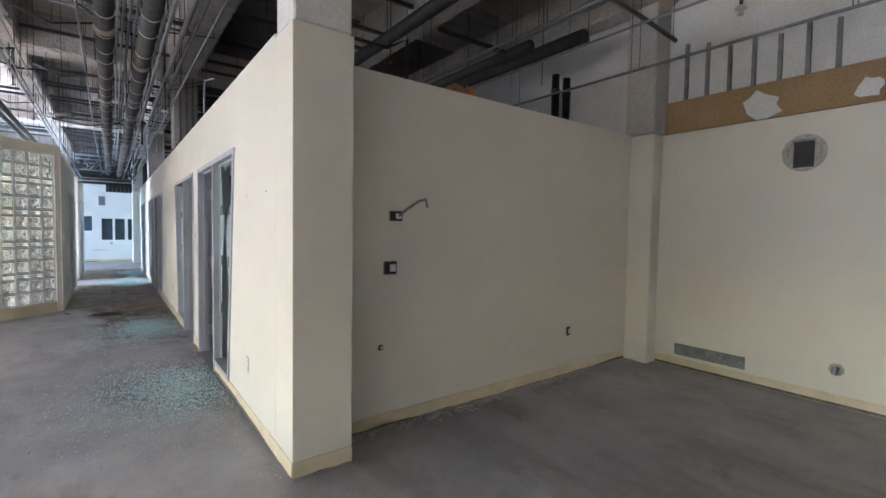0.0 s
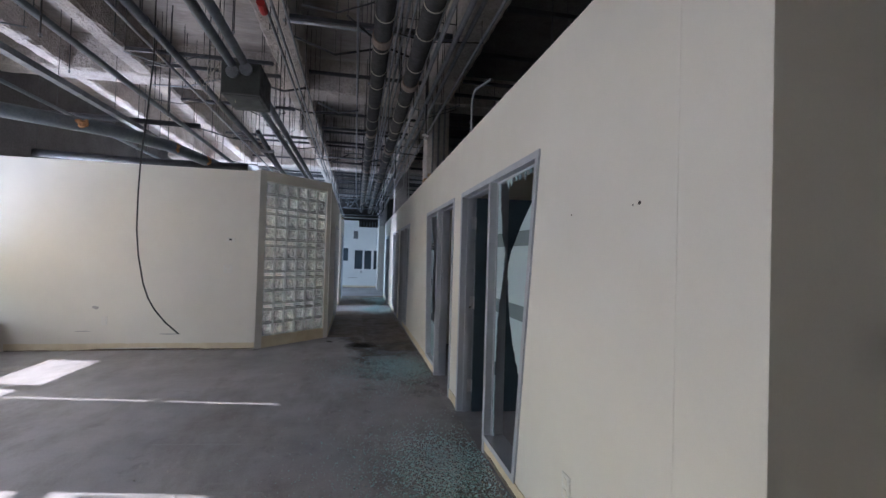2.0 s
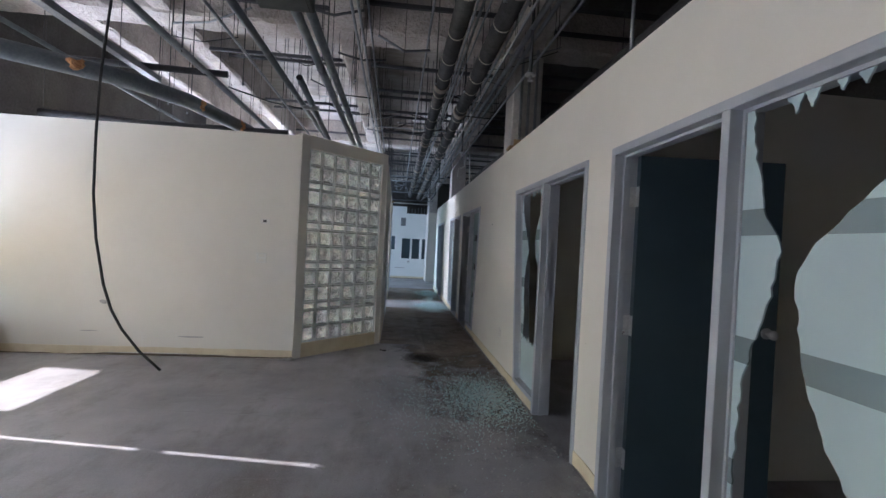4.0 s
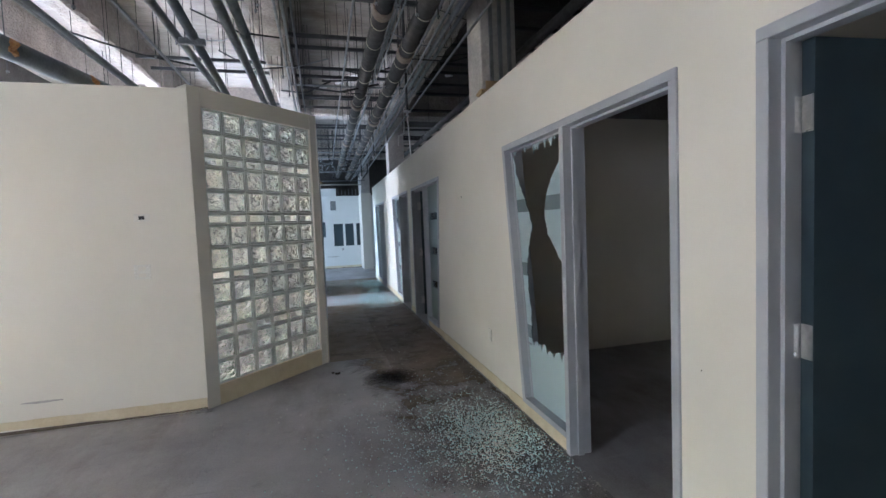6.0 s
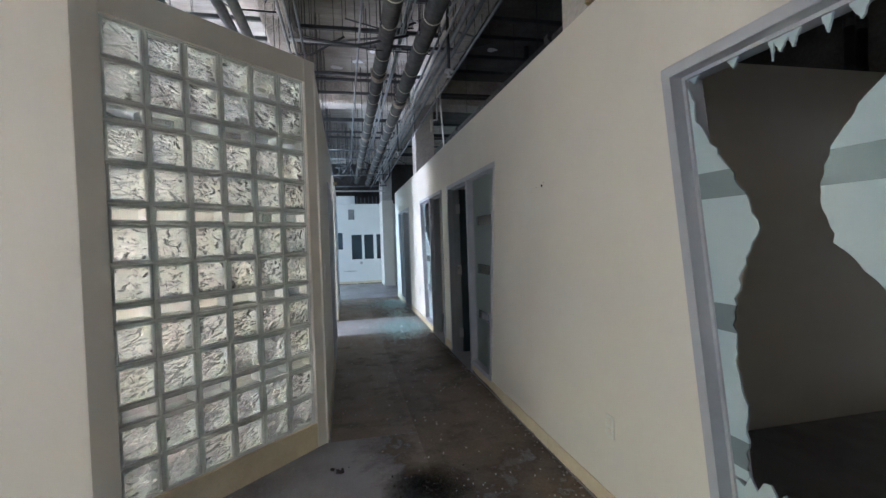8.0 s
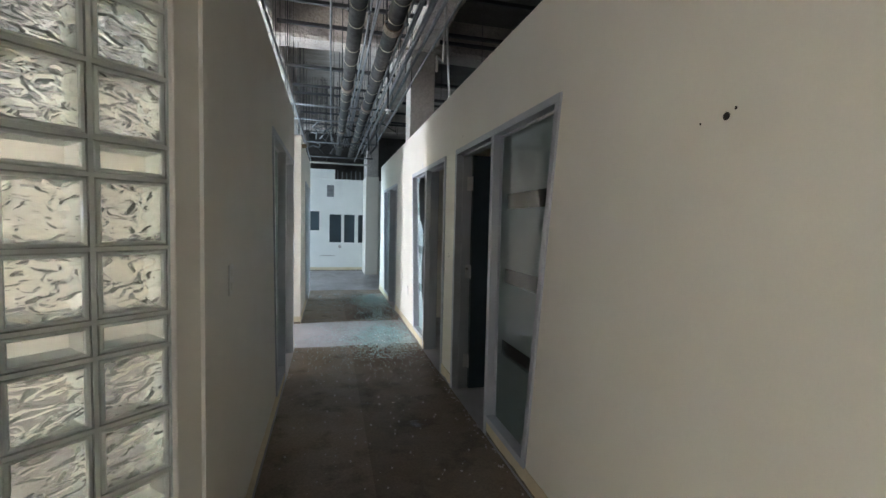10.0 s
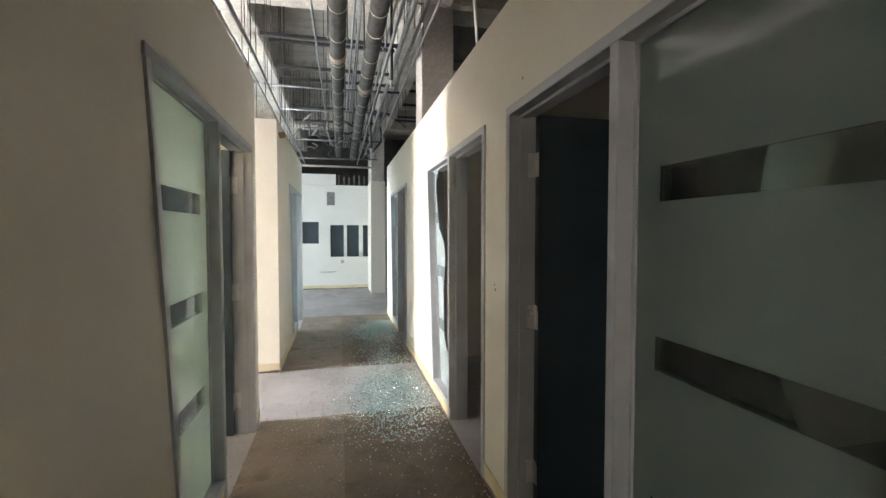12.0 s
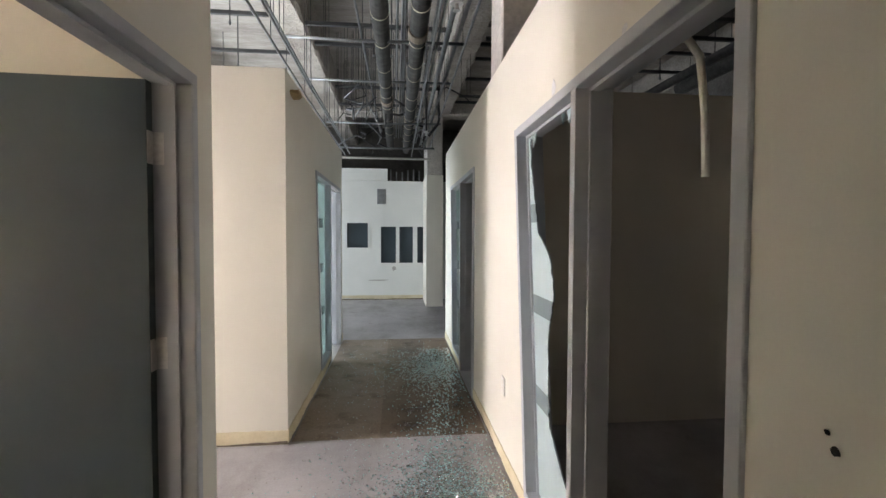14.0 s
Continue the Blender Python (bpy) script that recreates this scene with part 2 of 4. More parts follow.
def wall(name, axis, face, depth, a0, a1, top, holes=(), mat=None, ragged=0.0, base=0.0):
    """A partition whose seen face lies at `face`, with thickness `depth` (signed), holes (b0, b1, z0, z1) through it."""
    bm = bmesh.new()
    cuts = sorted({a0, a1, *[v for h in holes for v in h[:2]]})
    lo, hi = sorted((face, face + depth))
    for u, v in zip(cuts, cuts[1:]):
        spans, z = [], base
        for h in sorted((h for h in holes if h[0] <= u and h[1] >= v), key=lambda h: h[2]):
            if h[2] > z:
                spans.append((z, h[2]))
            z = h[3]
        if z < top:
            spans.append((z, top))
        for s, e in spans:
            if axis == "x":
                box(bm, lo, hi, u, v, s, e)
            else:
                box(bm, u, v, lo, hi, s, e)
    bmesh.ops.remove_doubles(bm, verts=bm.verts, dist=1e-5)
    return tagged(part(name, bm, mat or CREAM), "cream painted plasterboard partition with a cut top edge", "wall", kind="structure")


# ---- structure ----
RX, LX, TOP = 1.02, -0.445, 2.65
WEST, EAST, SOUTH, NORTH = -5.0, 5.16, -4.0, 21.85
UNITS = [(4.073, 5.96), (6.31, 8.165), (10.262, 12.09), (12.443, 14.20), (15.60, 17.36)]
DOOR_H = 2.11
LUNITS = [(11.60, 13.46), (15.99, 17.81)]

fl = cube(WEST - 0.3, EAST + 0.2, SOUTH - 0.2, NORTH + 2.6, -0.2, 0.0)
tagged(part("floor", fl, FLOOR), "bare stained grey concrete floor with dust and scrapes", "floor", kind="structure")
gr = cube(-400, 400, -400, 400, -0.5, -0.3)
tagged(part("ground", gr, ASPHALT), "pale grey paved ground outside the building", "ground", kind="structure")

# added block, out of view, that shades the windows beyond y = 9
nb = thing("sun_blocker", pose(-13, 21.0, -0.3), "unseen plain block added to keep sun off the northern windows", "building")
part("wall", cube(-3, 1.5, -10.4, 14, 0, 7.2), SUN_BLOCK, nb)
part("blocker_cap", cube(-3.2, 1.7, -10.6, 14.2, 7.2, 7.5), CONC, nb)
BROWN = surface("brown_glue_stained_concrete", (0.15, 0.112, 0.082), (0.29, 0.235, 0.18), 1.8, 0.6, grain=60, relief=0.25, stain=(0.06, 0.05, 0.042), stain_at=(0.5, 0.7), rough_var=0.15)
BROWN2 = surface("pale_brown_concrete", (0.20, 0.158, 0.122), (0.37, 0.31, 0.245), 1.8, 0.6, grain=60, relief=0.25, stain=(0.08, 0.068, 0.058), stain_at=(0.52, 0.72), rough_var=0.15)


BROWN3 = surface("faint_brown_concrete", (0.20, 0.158, 0.122), (0.37, 0.31, 0.245), 1.8, 0.6, grain=60, relief=0.25, stain=(0.08, 0.068, 0.058), stain_at=(0.52, 0.72), rough_var=0.15)


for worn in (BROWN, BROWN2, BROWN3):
    # the residue breaks up in patches, and fades most towards its near end
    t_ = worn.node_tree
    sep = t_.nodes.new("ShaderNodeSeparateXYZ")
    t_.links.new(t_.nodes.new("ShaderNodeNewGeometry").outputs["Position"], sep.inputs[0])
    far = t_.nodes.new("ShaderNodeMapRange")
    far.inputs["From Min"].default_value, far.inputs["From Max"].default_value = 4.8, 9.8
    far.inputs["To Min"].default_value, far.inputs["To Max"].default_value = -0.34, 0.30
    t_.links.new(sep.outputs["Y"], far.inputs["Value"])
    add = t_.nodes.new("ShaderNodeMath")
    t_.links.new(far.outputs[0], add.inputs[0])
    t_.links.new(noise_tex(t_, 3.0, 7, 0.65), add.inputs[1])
    if worn is BROWN3:
        side = t_.nodes.new("ShaderNodeMapRange")
        side.inputs["From Min"].default_value, side.inputs["From Max"].default_value = -0.44, 0.18
        side.inputs["To Min"].default_value, side.inputs["To Max"].default_value = -0.55, 0.0
        t_.links.new(sep.outputs["X"], side.inputs["Value"])
        both = t_.nodes.new("ShaderNodeMath")
        t_.links.new(add.outputs[0], both.inputs[0]), t_.links.new(side.outputs[0], both.inputs[1])
        add = both
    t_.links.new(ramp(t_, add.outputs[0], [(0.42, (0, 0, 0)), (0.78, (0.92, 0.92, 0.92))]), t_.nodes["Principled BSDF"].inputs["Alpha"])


def worn_strip(x0, x1, y0, y1, mat, label):
    """A thin floor skin with ragged ends and edges."""
    bm, n = bmesh.new(), 70
    rows = []
    for i in range(n + 1):
        y = y0 + (y1 - y0) * i / n
        rows.append([bm.verts.new((x, y, .002)) for x in (x0, x1)])
    for q, r in zip(rows, rows[1:]):
        bm.faces.new((q[0], q[1], r[1], r[0]))
    return tagged(part("floor_residue", bm, mat), label, "floor", kind="structure")


worn_strip(-0.44, 0.20, 4.3, 9.86, BROWN3, "paler brown residue along the corridor")
# gap from y 13.6 to 14.9: the crossing's daylight painted as paler floor
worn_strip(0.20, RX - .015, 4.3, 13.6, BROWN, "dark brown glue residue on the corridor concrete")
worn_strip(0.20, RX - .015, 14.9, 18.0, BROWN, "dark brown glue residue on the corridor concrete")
worn_strip(LX + .015, 0.20, 9.865, 13.6, BROWN2, "paler brown residue along the corridor")
worn_strip(LX + .015, 0.20, 14.9, 18.0, BROWN2, "paler brown residue along the corridor")
wall("wall_corridor_right", "x", RX, 0.13, 2.97, 18.02, TOP, [(a, b, 0.0, DOOR_H) for a, b in UNITS])
wall("wall_room_front", "y", 2.955, 0.13, 1.39, EAST, 2.57)
wall("wall_east", "x", EAST, 0.2, SOUTH, NORTH + 2.5, 2.55)
wall("wall_east_upper", "x", EAST + 0.06, 0.14, SOUTH, 6.1, 4.45, mat=GYPSUM, base=2.56)
# the office stretch is coloured dark in place of the dimness there
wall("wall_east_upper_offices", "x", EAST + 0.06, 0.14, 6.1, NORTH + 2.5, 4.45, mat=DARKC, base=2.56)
wall("wall_lobby_left", "y", 8.89, 0.13, WEST, -1.456, 2.70)
wall("wall_corridor_left", "x", LX, -0.13, 9.87, 13.62, TOP, [(*LUNITS[0], 0.0, DOOR_H)])
wall("wall_corridor_left_far", "x", LX, -0.13, 14.86, 18.0, TOP, [(*LUNITS[1], 0.0, DOOR_H)])
wall("wall_cross_south", "y", 13.62, -0.13, WEST, LX - 0.13, TOP)
wall("wall_cross_north", "y", 14.86, 0.13, WEST, LX - 0.13, TOP)
wall("wall_far_room_left", "y", 18.0, -0.13, WEST, LX - 0.13, TOP)
wall("wall_far_room_right", "y", 18.02, -0.13, RX + 0.13, EAST, TOP)
for y in (6.1, 9.2, 12.26, 15.0):
    wall("wall_office_partition", "y", y, 0.12, RX + 0.13, EAST, TOP - 0.03)
NICHES = [(-0.81, -0.34, 1.19, 1.75), (-0.05, 0.29, 0.84, 1.67), (0.37, 0.68, 0.84, 1.67), (0.78, 1.09, 0.84, 1.67)]
wall("wall_north", "y", NORTH, 0.14, WEST, EAST, 2.70, NICHES, mat=WHITEW)
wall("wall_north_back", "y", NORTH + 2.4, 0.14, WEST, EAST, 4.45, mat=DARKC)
wall("wall_south", "y", SOUTH, -0.2, WEST, EAST, 4.45)
# the west side: a low sill wall, piers, a deep head
BAYS = [(-3.6, -2.0), (-1.85, -0.25), (-0.1, 1.5), (1.65, 3.25), (3.4, 5.53), (5.65, 7.41), (7.47, 8.74), (9.2, 11.2), (11.4, 13.3), (13.75, 14.75), (15.1, 17.6), (18.3, 21.5)]
wall("wall_west", "x", WEST, -0.28, SOUTH, NORTH + 2.5, 2.70, [(a, b, 0.43, 2.56) for a, b in BAYS])
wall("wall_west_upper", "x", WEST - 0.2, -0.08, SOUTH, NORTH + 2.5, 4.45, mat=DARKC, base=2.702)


def skirting(axis, face, out, a0, a1, holes=()):
    cuts, z = [], a0
    for h0, h1 in sorted(holes):
        cuts.append((z, h0))
        z = h1
    cuts.append((z, a1))
    for u, v in cuts:
        n = max(2, int((v - u) / 0.05))
        bm, rows, gap = bmesh.new(), [], 0.014
        for k in range(n + 1):
            a = u + (v - u) * k / n
            gap = min(0.045, max(0.010, gap + random.uniform(-.006, .006)))
            top = 0.105 + random.uniform(-.003, .004)
            lo, hi = face + out * 0.0005, face + out * (0.006 + random.uniform(0, .002))
            rows.append([bm.verts.new((d, a, z) if axis == "x" else (a, d, z)) for d, z in ((lo, gap), (hi, gap), (hi, top), (lo, top))])
        for q, r in zip(rows, rows[1:]):
            for k in range(4):
                bm.faces.new((q[k], q[(k + 1) % 4], r[(k + 1) % 4], r[k]))
        bm.faces.new(rows[0]), bm.faces.new(rows[-1])
        bmesh.ops.recalc_face_normals(bm, faces=bm.faces)
        tagged(part("baseboard", bm, GLUE), "yellowed glue band where the skirting was pulled off", "baseboard", kind="structure")
        # dark brown strip behind the ragged lower edge of the band
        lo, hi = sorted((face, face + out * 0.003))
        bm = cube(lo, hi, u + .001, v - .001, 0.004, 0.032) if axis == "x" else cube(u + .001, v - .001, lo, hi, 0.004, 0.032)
        tagged(part("trim", bm, FOOT_DARK), "dark brown strip in the gap along the foot of the wall", "trim", kind="structure")


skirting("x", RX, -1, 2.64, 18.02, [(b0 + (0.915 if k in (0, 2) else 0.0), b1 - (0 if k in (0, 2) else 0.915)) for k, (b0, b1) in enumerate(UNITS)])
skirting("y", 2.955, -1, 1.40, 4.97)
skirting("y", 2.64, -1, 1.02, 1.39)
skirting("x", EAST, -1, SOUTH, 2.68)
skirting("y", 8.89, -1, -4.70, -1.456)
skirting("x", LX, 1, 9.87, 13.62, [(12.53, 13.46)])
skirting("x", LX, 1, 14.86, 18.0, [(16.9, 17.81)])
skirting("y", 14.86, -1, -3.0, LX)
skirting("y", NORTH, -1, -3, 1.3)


# ---- ceiling: slab, ribs along the building, girders across on the column lines ----
def rough_beam(bm, axis, c, w, a0, a1, z0, z1, amp=0.014):
    n = max(2, int((a1 - a0) / 0.12))
    rows = []
    for i in range(n + 1):
        a = a0 + (a1 - a0) * i / n
        j = [random.uniform(-amp, amp) for _ in range(6)]
        prof = [(c - w / 2, z1), (c - w / 2 + j[0], z0 + 0.03 + j[1]), (c - w / 2 + 0.03 + j[2], z0 + j[3] * .5), (c + w / 2 - 0.03 + j[4], z0 + j[1] * .5), (c + w / 2 + j[5], z0 + 0.03 + j[2]), (c + w / 2, z1)]
        rows.append([bm.verts.new((p, a, z) if axis == "y" else (a, p, z)) for p, z in prof])
    for q, s in zip(rows, rows[1:]):
        for k in range(5):
            bm.faces.new((q[k], q[k + 1], s[k + 1], s[k]) if axis == "y" else (q[k], s[k], s[k + 1], q[k + 1]))


bm = bmesh.new()
RIBS = [(-4.05, 0.2), (-3.0, 0.24), (-0.93, 0.36), (1.2, 0.42), (3.3, 0.36), (5.0, 0.3)]
GIRDERS = [-3.3, 2.8, 8.9, 14.95, 20.95]
for x, w in RIBS:
    rough_beam(bm, "y", x, w, SOUTH, NORTH + 2.4, 3.95, 4.46)
for y in GIRDERS:
    rough_beam(bm, "x", y, 0.42, WEST, EAST, 3.93, 4.46)
tagged(part("ceiling_beams", bm, FIREP), "rough sprayed concrete ceiling beams with ragged edges", "ceiling beam", kind="structure")
tagged(part("ceiling", cube(WEST - 0.3, EAST + 0.2, SOUTH - 0.2, NORTH + 2.6, 4.44, 4.7), SLAB), "stained bare concrete ceiling slab", "ceiling", kind="structure")


# thin dark sheet added under the slab to paint in the offices' shade
tagged(part("ceiling", cube(1.46, EAST - .02, 6.1, 17.9, 4.415, 4.436), DARKC), "dark ceiling sheet over the offices, shade put into its colour", "ceiling", kind="structure")


def column(x0, x1, y0, y1, z0, z1, mat, label, edge=0.012):
    return tagged(part("column", cube(x0, x1, y0, y1, z0, z1, bevel=edge), mat), label, "column", kind="structure")


column(RX, 1.39, 2.64, 2.97, 0, 2.62, CREAM, "cream boxed-in column at the end of the partition", 0.0015)
column(RX + 0.008, 1.382, 2.648, 2.962, 2.626, 3.96, GYPSUM, "bare grey gypsum casing of the column above the paint line")
column(4.97, EAST, 2.68, 2.955, 0, 2.55, CREAM, "cream boxed-in column in the room corner")
column(4.93, EAST + 0.06, 2.66, 3.0, 2.556, 3.96, CONC, "bare concrete column above the paint line")
for y in (8.72, 14.76):
    column(1.06, 1.42, y, y + 0.36, 2.652, 3.96, CONC, "bare concrete column rising above the partition")
column(0.91, 1.27, 20.79, 21.84, 0, 2.72, CREAM, "cream boxed-in column beside the far wall")
column(0.93, 1.25, 20.81, 21.8, 2.722, 3.96, CONC, "bare concrete column above the far wall")
tagged(part("trim", cube(EAST + 0.02, EAST + 0.06, SOUTH, 2.66, 2.56, 2.90), TAN), "tan paper-faced board band above the paint line", "trim", kind="structure")


# ---- glazed door sets ----
def jag(n, amp):
    return [random.uniform(-amp, amp) for _ in range(n + 1)]


def strip_pane(w0f, w1f, z0, z1, n=44, amp=(0.0, 0.012), thick=0.008):
    """A sheet of glass whose two upright edges follow functions of the height."""
    bm = bmesh.new()
    a, b = jag(n, amp[0]), jag(n, amp[1])
    rows = []
    for i in range(n + 1):
        s = i / n
        z = z0 + (z1 - z0) * s
        l, r = w0f(s) + a[i], w1f(s) + b[i]
        rows.append([bm.verts.new((x, y, z)) for x, y in ((l, 0), (max(r, l + .001), 0), (max(r, l + .001), thick), (l, thick))])
    for q, s in zip(rows, rows[1:]):
        for k in range(4):
            bm.faces.new((q[k], q[(k + 1) % 4], s[(k + 1) % 4], s[k]))
    bm.faces.new(rows[0][::-1]), bm.faces.new(rows[-1])
    bmesh.ops.recalc_face_normals(bm, faces=bm.faces)
    return bm


def curve_of(pairs):
    def edge(s):
        for (a, u), (b, v) in zip(pairs, pairs[1:]):
            if a <= s <= b:
                return u + (v - u) * (s - a) / (b - a)
        return pairs[-1][1]
    return edge


HOLES = {
    "hour": dict(left=[(0, .05), (.3, .05), (.45, .07), (.55, .14), (.62, .20), (.72, .25), (.8, .14), (.9, .08), (1, .05)], right=[(0, 1), (.22, .97), (.28, .82), (.40, .55), (.52, .40), (.66, .33), (.72, .38), (.86, .72), (.97, 1), (1, 1)], bottom=0.0),
    "pinch": dict(left=[(0, .1), (.22, .10), (.36, .15), (.42, .11), (.53, .13), (.60, .19), (.69, .32), (.79, .21), (.9, .05), (1, .02)], right=[(0, 1), (.49, 1), (.53, .93), (.585, .79), (.66, .62), (.73, .57), (.79, .61), (.84, .68), (.97, 1), (1, 1)], bottom=0.22),
    "edge": dict(left=[(0, .95), (.07, .9), (.22, .34), (.45, .36), (.57, .5), (.66, .42), (.72, .18), (.9, .06), (1, .04)], right=[(0, 1.0), (.5, 1.0), (.57, .88), (.64, .84), (.7, 1.0), (1, 1)], bottom=0.0),
}


def prism(pts, y0, y1):
    """A flat plate with the outline pts in x and z."""
    bm = bmesh.new()
    a = [bm.verts.new((x, y0, z)) for x, z in pts]
    b = [bm.verts.new((x, y1, z)) for x, z in pts]
    bm.faces.new(a), bm.faces.new(b[::-1])
    for k in range(len(a)):
        bm.faces.new((a[k], b[k], b[(k + 1) % len(a)], a[(k + 1) % len(a)]))
    bmesh.ops.recalc_face_normals(bm, faces=bm.faces)
    return bm


LEANING = 0.28   # how far the outer jamb of a side light leans in towards its foot


def door_set(name, m, width, glass_first, pane, leaf, label):
    """A steel frame for a door and a side light with a leaning outer jamb; local x along the wall, y into the room."""
    d = thing(name, m, label, "door", kind="structure")
    H, F, y0, y1 = DOOR_H, 0.045, -0.012, 0.142
    mid = width / 2
    dx0, dx1 = (mid + F / 2, width - F) if glass_first else (F, mid - F / 2)
    sgn = 1 if glass_first else -1
    outer, inner = (0.0, mid - F / 2) if glass_first else (width, mid + F / 2)

    def lean(z):
        return outer + sgn * LEANING * (1 - z / H)

    part("mullion", cube(mid - F / 2, mid + F / 2, y0, y1, 0.0, H - F, bevel=0.003), FRAME, d)
    part("glazing_stop", cube(mid - F / 2 - 0.012, mid + F / 2 + 0.012, 0.045, 0.085, 0.0, H - F), FRAME, d)
    a, b = (width - F, width) if glass_first else (0, F)
    part("jamb", cube(a, b, y0, y1, 0.0, H - F, bevel=0.003), FRAME, d)
    part("door_stop", cube(a - 0.014 if glass_first else b, a if glass_first else b + 0.014, 0.045, 0.085, 0.0, H - F), FRAME, d)
    part("leaning_jamb", prism([(lean(0.1), 0.1), (lean(0.1) + sgn * F, 0.1), (lean(H - F) + sgn * F, H - F), (lean(H - F), H - F)], y0, y1), FRAME, d)
    part("leaning_stop", prism([(lean(0.14) + sgn * F, 0.14), (lean(0.14) + sgn * (F + .014), 0.14), (lean(H - F) + sgn * (F + .014), H - F), (lean(H - F) + sgn * F, H - F)], 0.045, 0.085), FRAME, d)
    part("wall_wedge", prism([(outer, 0.0), (lean(0.0), 0.0), (lean(H - .002), H - .002)], 0.0, 0.13), CREAM, d, "cream plasterboard beside the leaning jamb")
    part("header", cube(0, width, y0, y1, H - F, H, bevel=0.003), FRAME, d)
    part("header_stop", cube(F, width - F, 0.045, 0.085, H - F - 0.014, H - F), FRAME, d)
    part("curb", prism([(lean(0), 0), (inner, 0), (inner, .1), (lean(.1), .1)], 0.0, 0.13), CREAM, d, "cream painted curb under the side light")
    part("sill", prism([(lean(.1) + sgn * F, .1), (inner, .1), (inner, .14), (lean(.14) + sgn * F, .14)], y0, y1), FRAME, d)
    gy = 0.055
    zz0, zz1 = 0.14, H - F - 0.014

    def at(s, v):
        """Across the glass from its lesser to its greater x, at the height share s."""
        o = lean(zz0 + (zz1 - zz0) * s) + sgn * F
        lo, hi = min(o, inner), max(o, inner)
        return lo + (hi - lo) * v

    def sheet(z0, z1, v0=0.0, v1=1.0):
        s0, s1 = (z0 - zz0) / (zz1 - zz0), (z1 - zz0) / (zz1 - zz0)
        return prism([(at(s0, v0), z0), (at(s0, v1), z0), (at(s1, v1), z1), (at(s1, v0), z1)], gy, gy + .008)

    if pane in HOLES:
        h = HOLES[pane]
        lv, rv = curve_of(h["left"]), curve_of(h["right"])
        zb = zz0 + h["bottom"] * (zz1 - zz0)
        s_of = [h["bottom"], 1 - h["bottom"]]
        pieces = [(lambda s: at(s_of[0] + s * s_of[1], 0.0), lambda s: at(s_of[0] + s * s_of[1], lv(s_of[0] + s * s_of[1])), (0, .009)),
                  (lambda s: at(s_of[0] + s * s_of[1], rv(s_of[0] + s * s_of[1])), lambda s: at(s_of[0] + s * s_of[1], 1.0), (.009, 0))]
        for a, b, rag in pieces:
            bm = strip_pane(a, b, zb, zz1, amp=rag, n=60)
            bmesh.ops.translate(bm, verts=bm.verts, vec=(0, gy, 0))
            part("glass_remnant", bm, FROST_CUT, d, "jagged remnant of a broken etched pane")
        if h["bottom"]:
            bm, n = bmesh.new(), 26
            prev = None
            for i in range(n + 1):
                x, x2 = at(0, i / n), at(h["bottom"], i / n)
                top = zb + random.uniform(-0.03, 0.05)
                cur = [bm.verts.new((x, gy, zz0)), bm.verts.new((x2, gy, top)), bm.verts.new((x2, gy + .008, top)), bm.verts.new((x, gy + .008, zz0))]
                if prev:
                    for k in range(4):
                        bm.faces.new((prev[k], prev[(k + 1) % 4], cur[(k + 1) % 4], cur[k]))
                else:
                    bm.faces.new(cur)
                prev = cur
            bm.faces.new(prev)
            bmesh.ops.recalc_face_normals(bm, faces=bm.faces)
            part("glass_remnant", bm, FROST_CUT, d, "jagged remnant of a broken etched pane")
        for k in range(9):
            x = at(1, random.uniform(0.05, 0.95))
            w, l = random.uniform(.008, .03), random.uniform(.015, .07)
            bm = strip_pane(curve_of([(0, x), (1, x - w)]), curve_of([(0, x + .002), (1, x + w)]), zz1 - l, zz1, 6, (0.003, 0.003))
            bmesh.ops.translate(bm, verts=bm.verts, vec=(0, gy, 0))
            part("glass_tooth", bm, FROST_CUT, d)
    else:
        z = zz0
        e0, e1 = (0.0, 0.86) if glass_first else (0.14, 1.0)
        for s0, s1 in STRIPS:
            part("etched_panel", sheet(z, s0), FROST, d)
            part("clear_strip", sheet(s0, s1, e0, e1), CLEAR, d, "clear strip in the etched glass")
            part("etched_panel", sheet(s0, s1, *((e1, 1.0) if glass_first else (0.0, e0))), FROST, d)
            z = s1
        part("etched_panel", sheet(z, zz1), FROST, d)
    if leaf is not None:
        # hinged on the frame's far jamb
        hx = dx0 if not glass_first else dx1
        sx = 1 if hx == dx0 else -1
        w = dx1 - dx0 - 0.01
        rot = Matrix.Translation((hx + sx * 0.004, 0.13, 0)) @ Matrix.Rotation(radians(leaf) * sx, 4, "Z")
        lf = part("door_leaf", cube(min(0, sx * w), max(0, sx * w), -0.044, 0.0, 0.012, H - F - 0.004, bevel=0.0, m=rot), LEAF, d, "dark slate painted flush door standing open")
        for z in (0.25, 1.05, 1.82):
            bm = cube(hx + sx * 0.001, hx + sx * 0.004, 0.086, 0.138, z - .06, z + .06)
            tube(bm, [(hx + sx * 0.010, 0.142, z - .06), (hx + sx * 0.010, 0.142, z + .06)], 0.009, 8)
            box(bm, 0.0, sx * 0.003, -0.042, -0.004, z - .06, z + .06, m=rot @ Matrix.Translation((-sx * 0.0035, 0, 0)))
            part("hinge", bm, STEEL, lf, "satin steel hinge")
        for sgn in (1, -1):
            yy = 0.0 if sgn > 0 else -0.044
            kx, kz = sx * (w - .062), 1.045
            part("rose", tube(bmesh.new(), [rot @ Vector((kx, yy, kz)), rot @ Vector((kx, yy + sgn * .008, kz))], 0.033, 18), STEEL, lf)
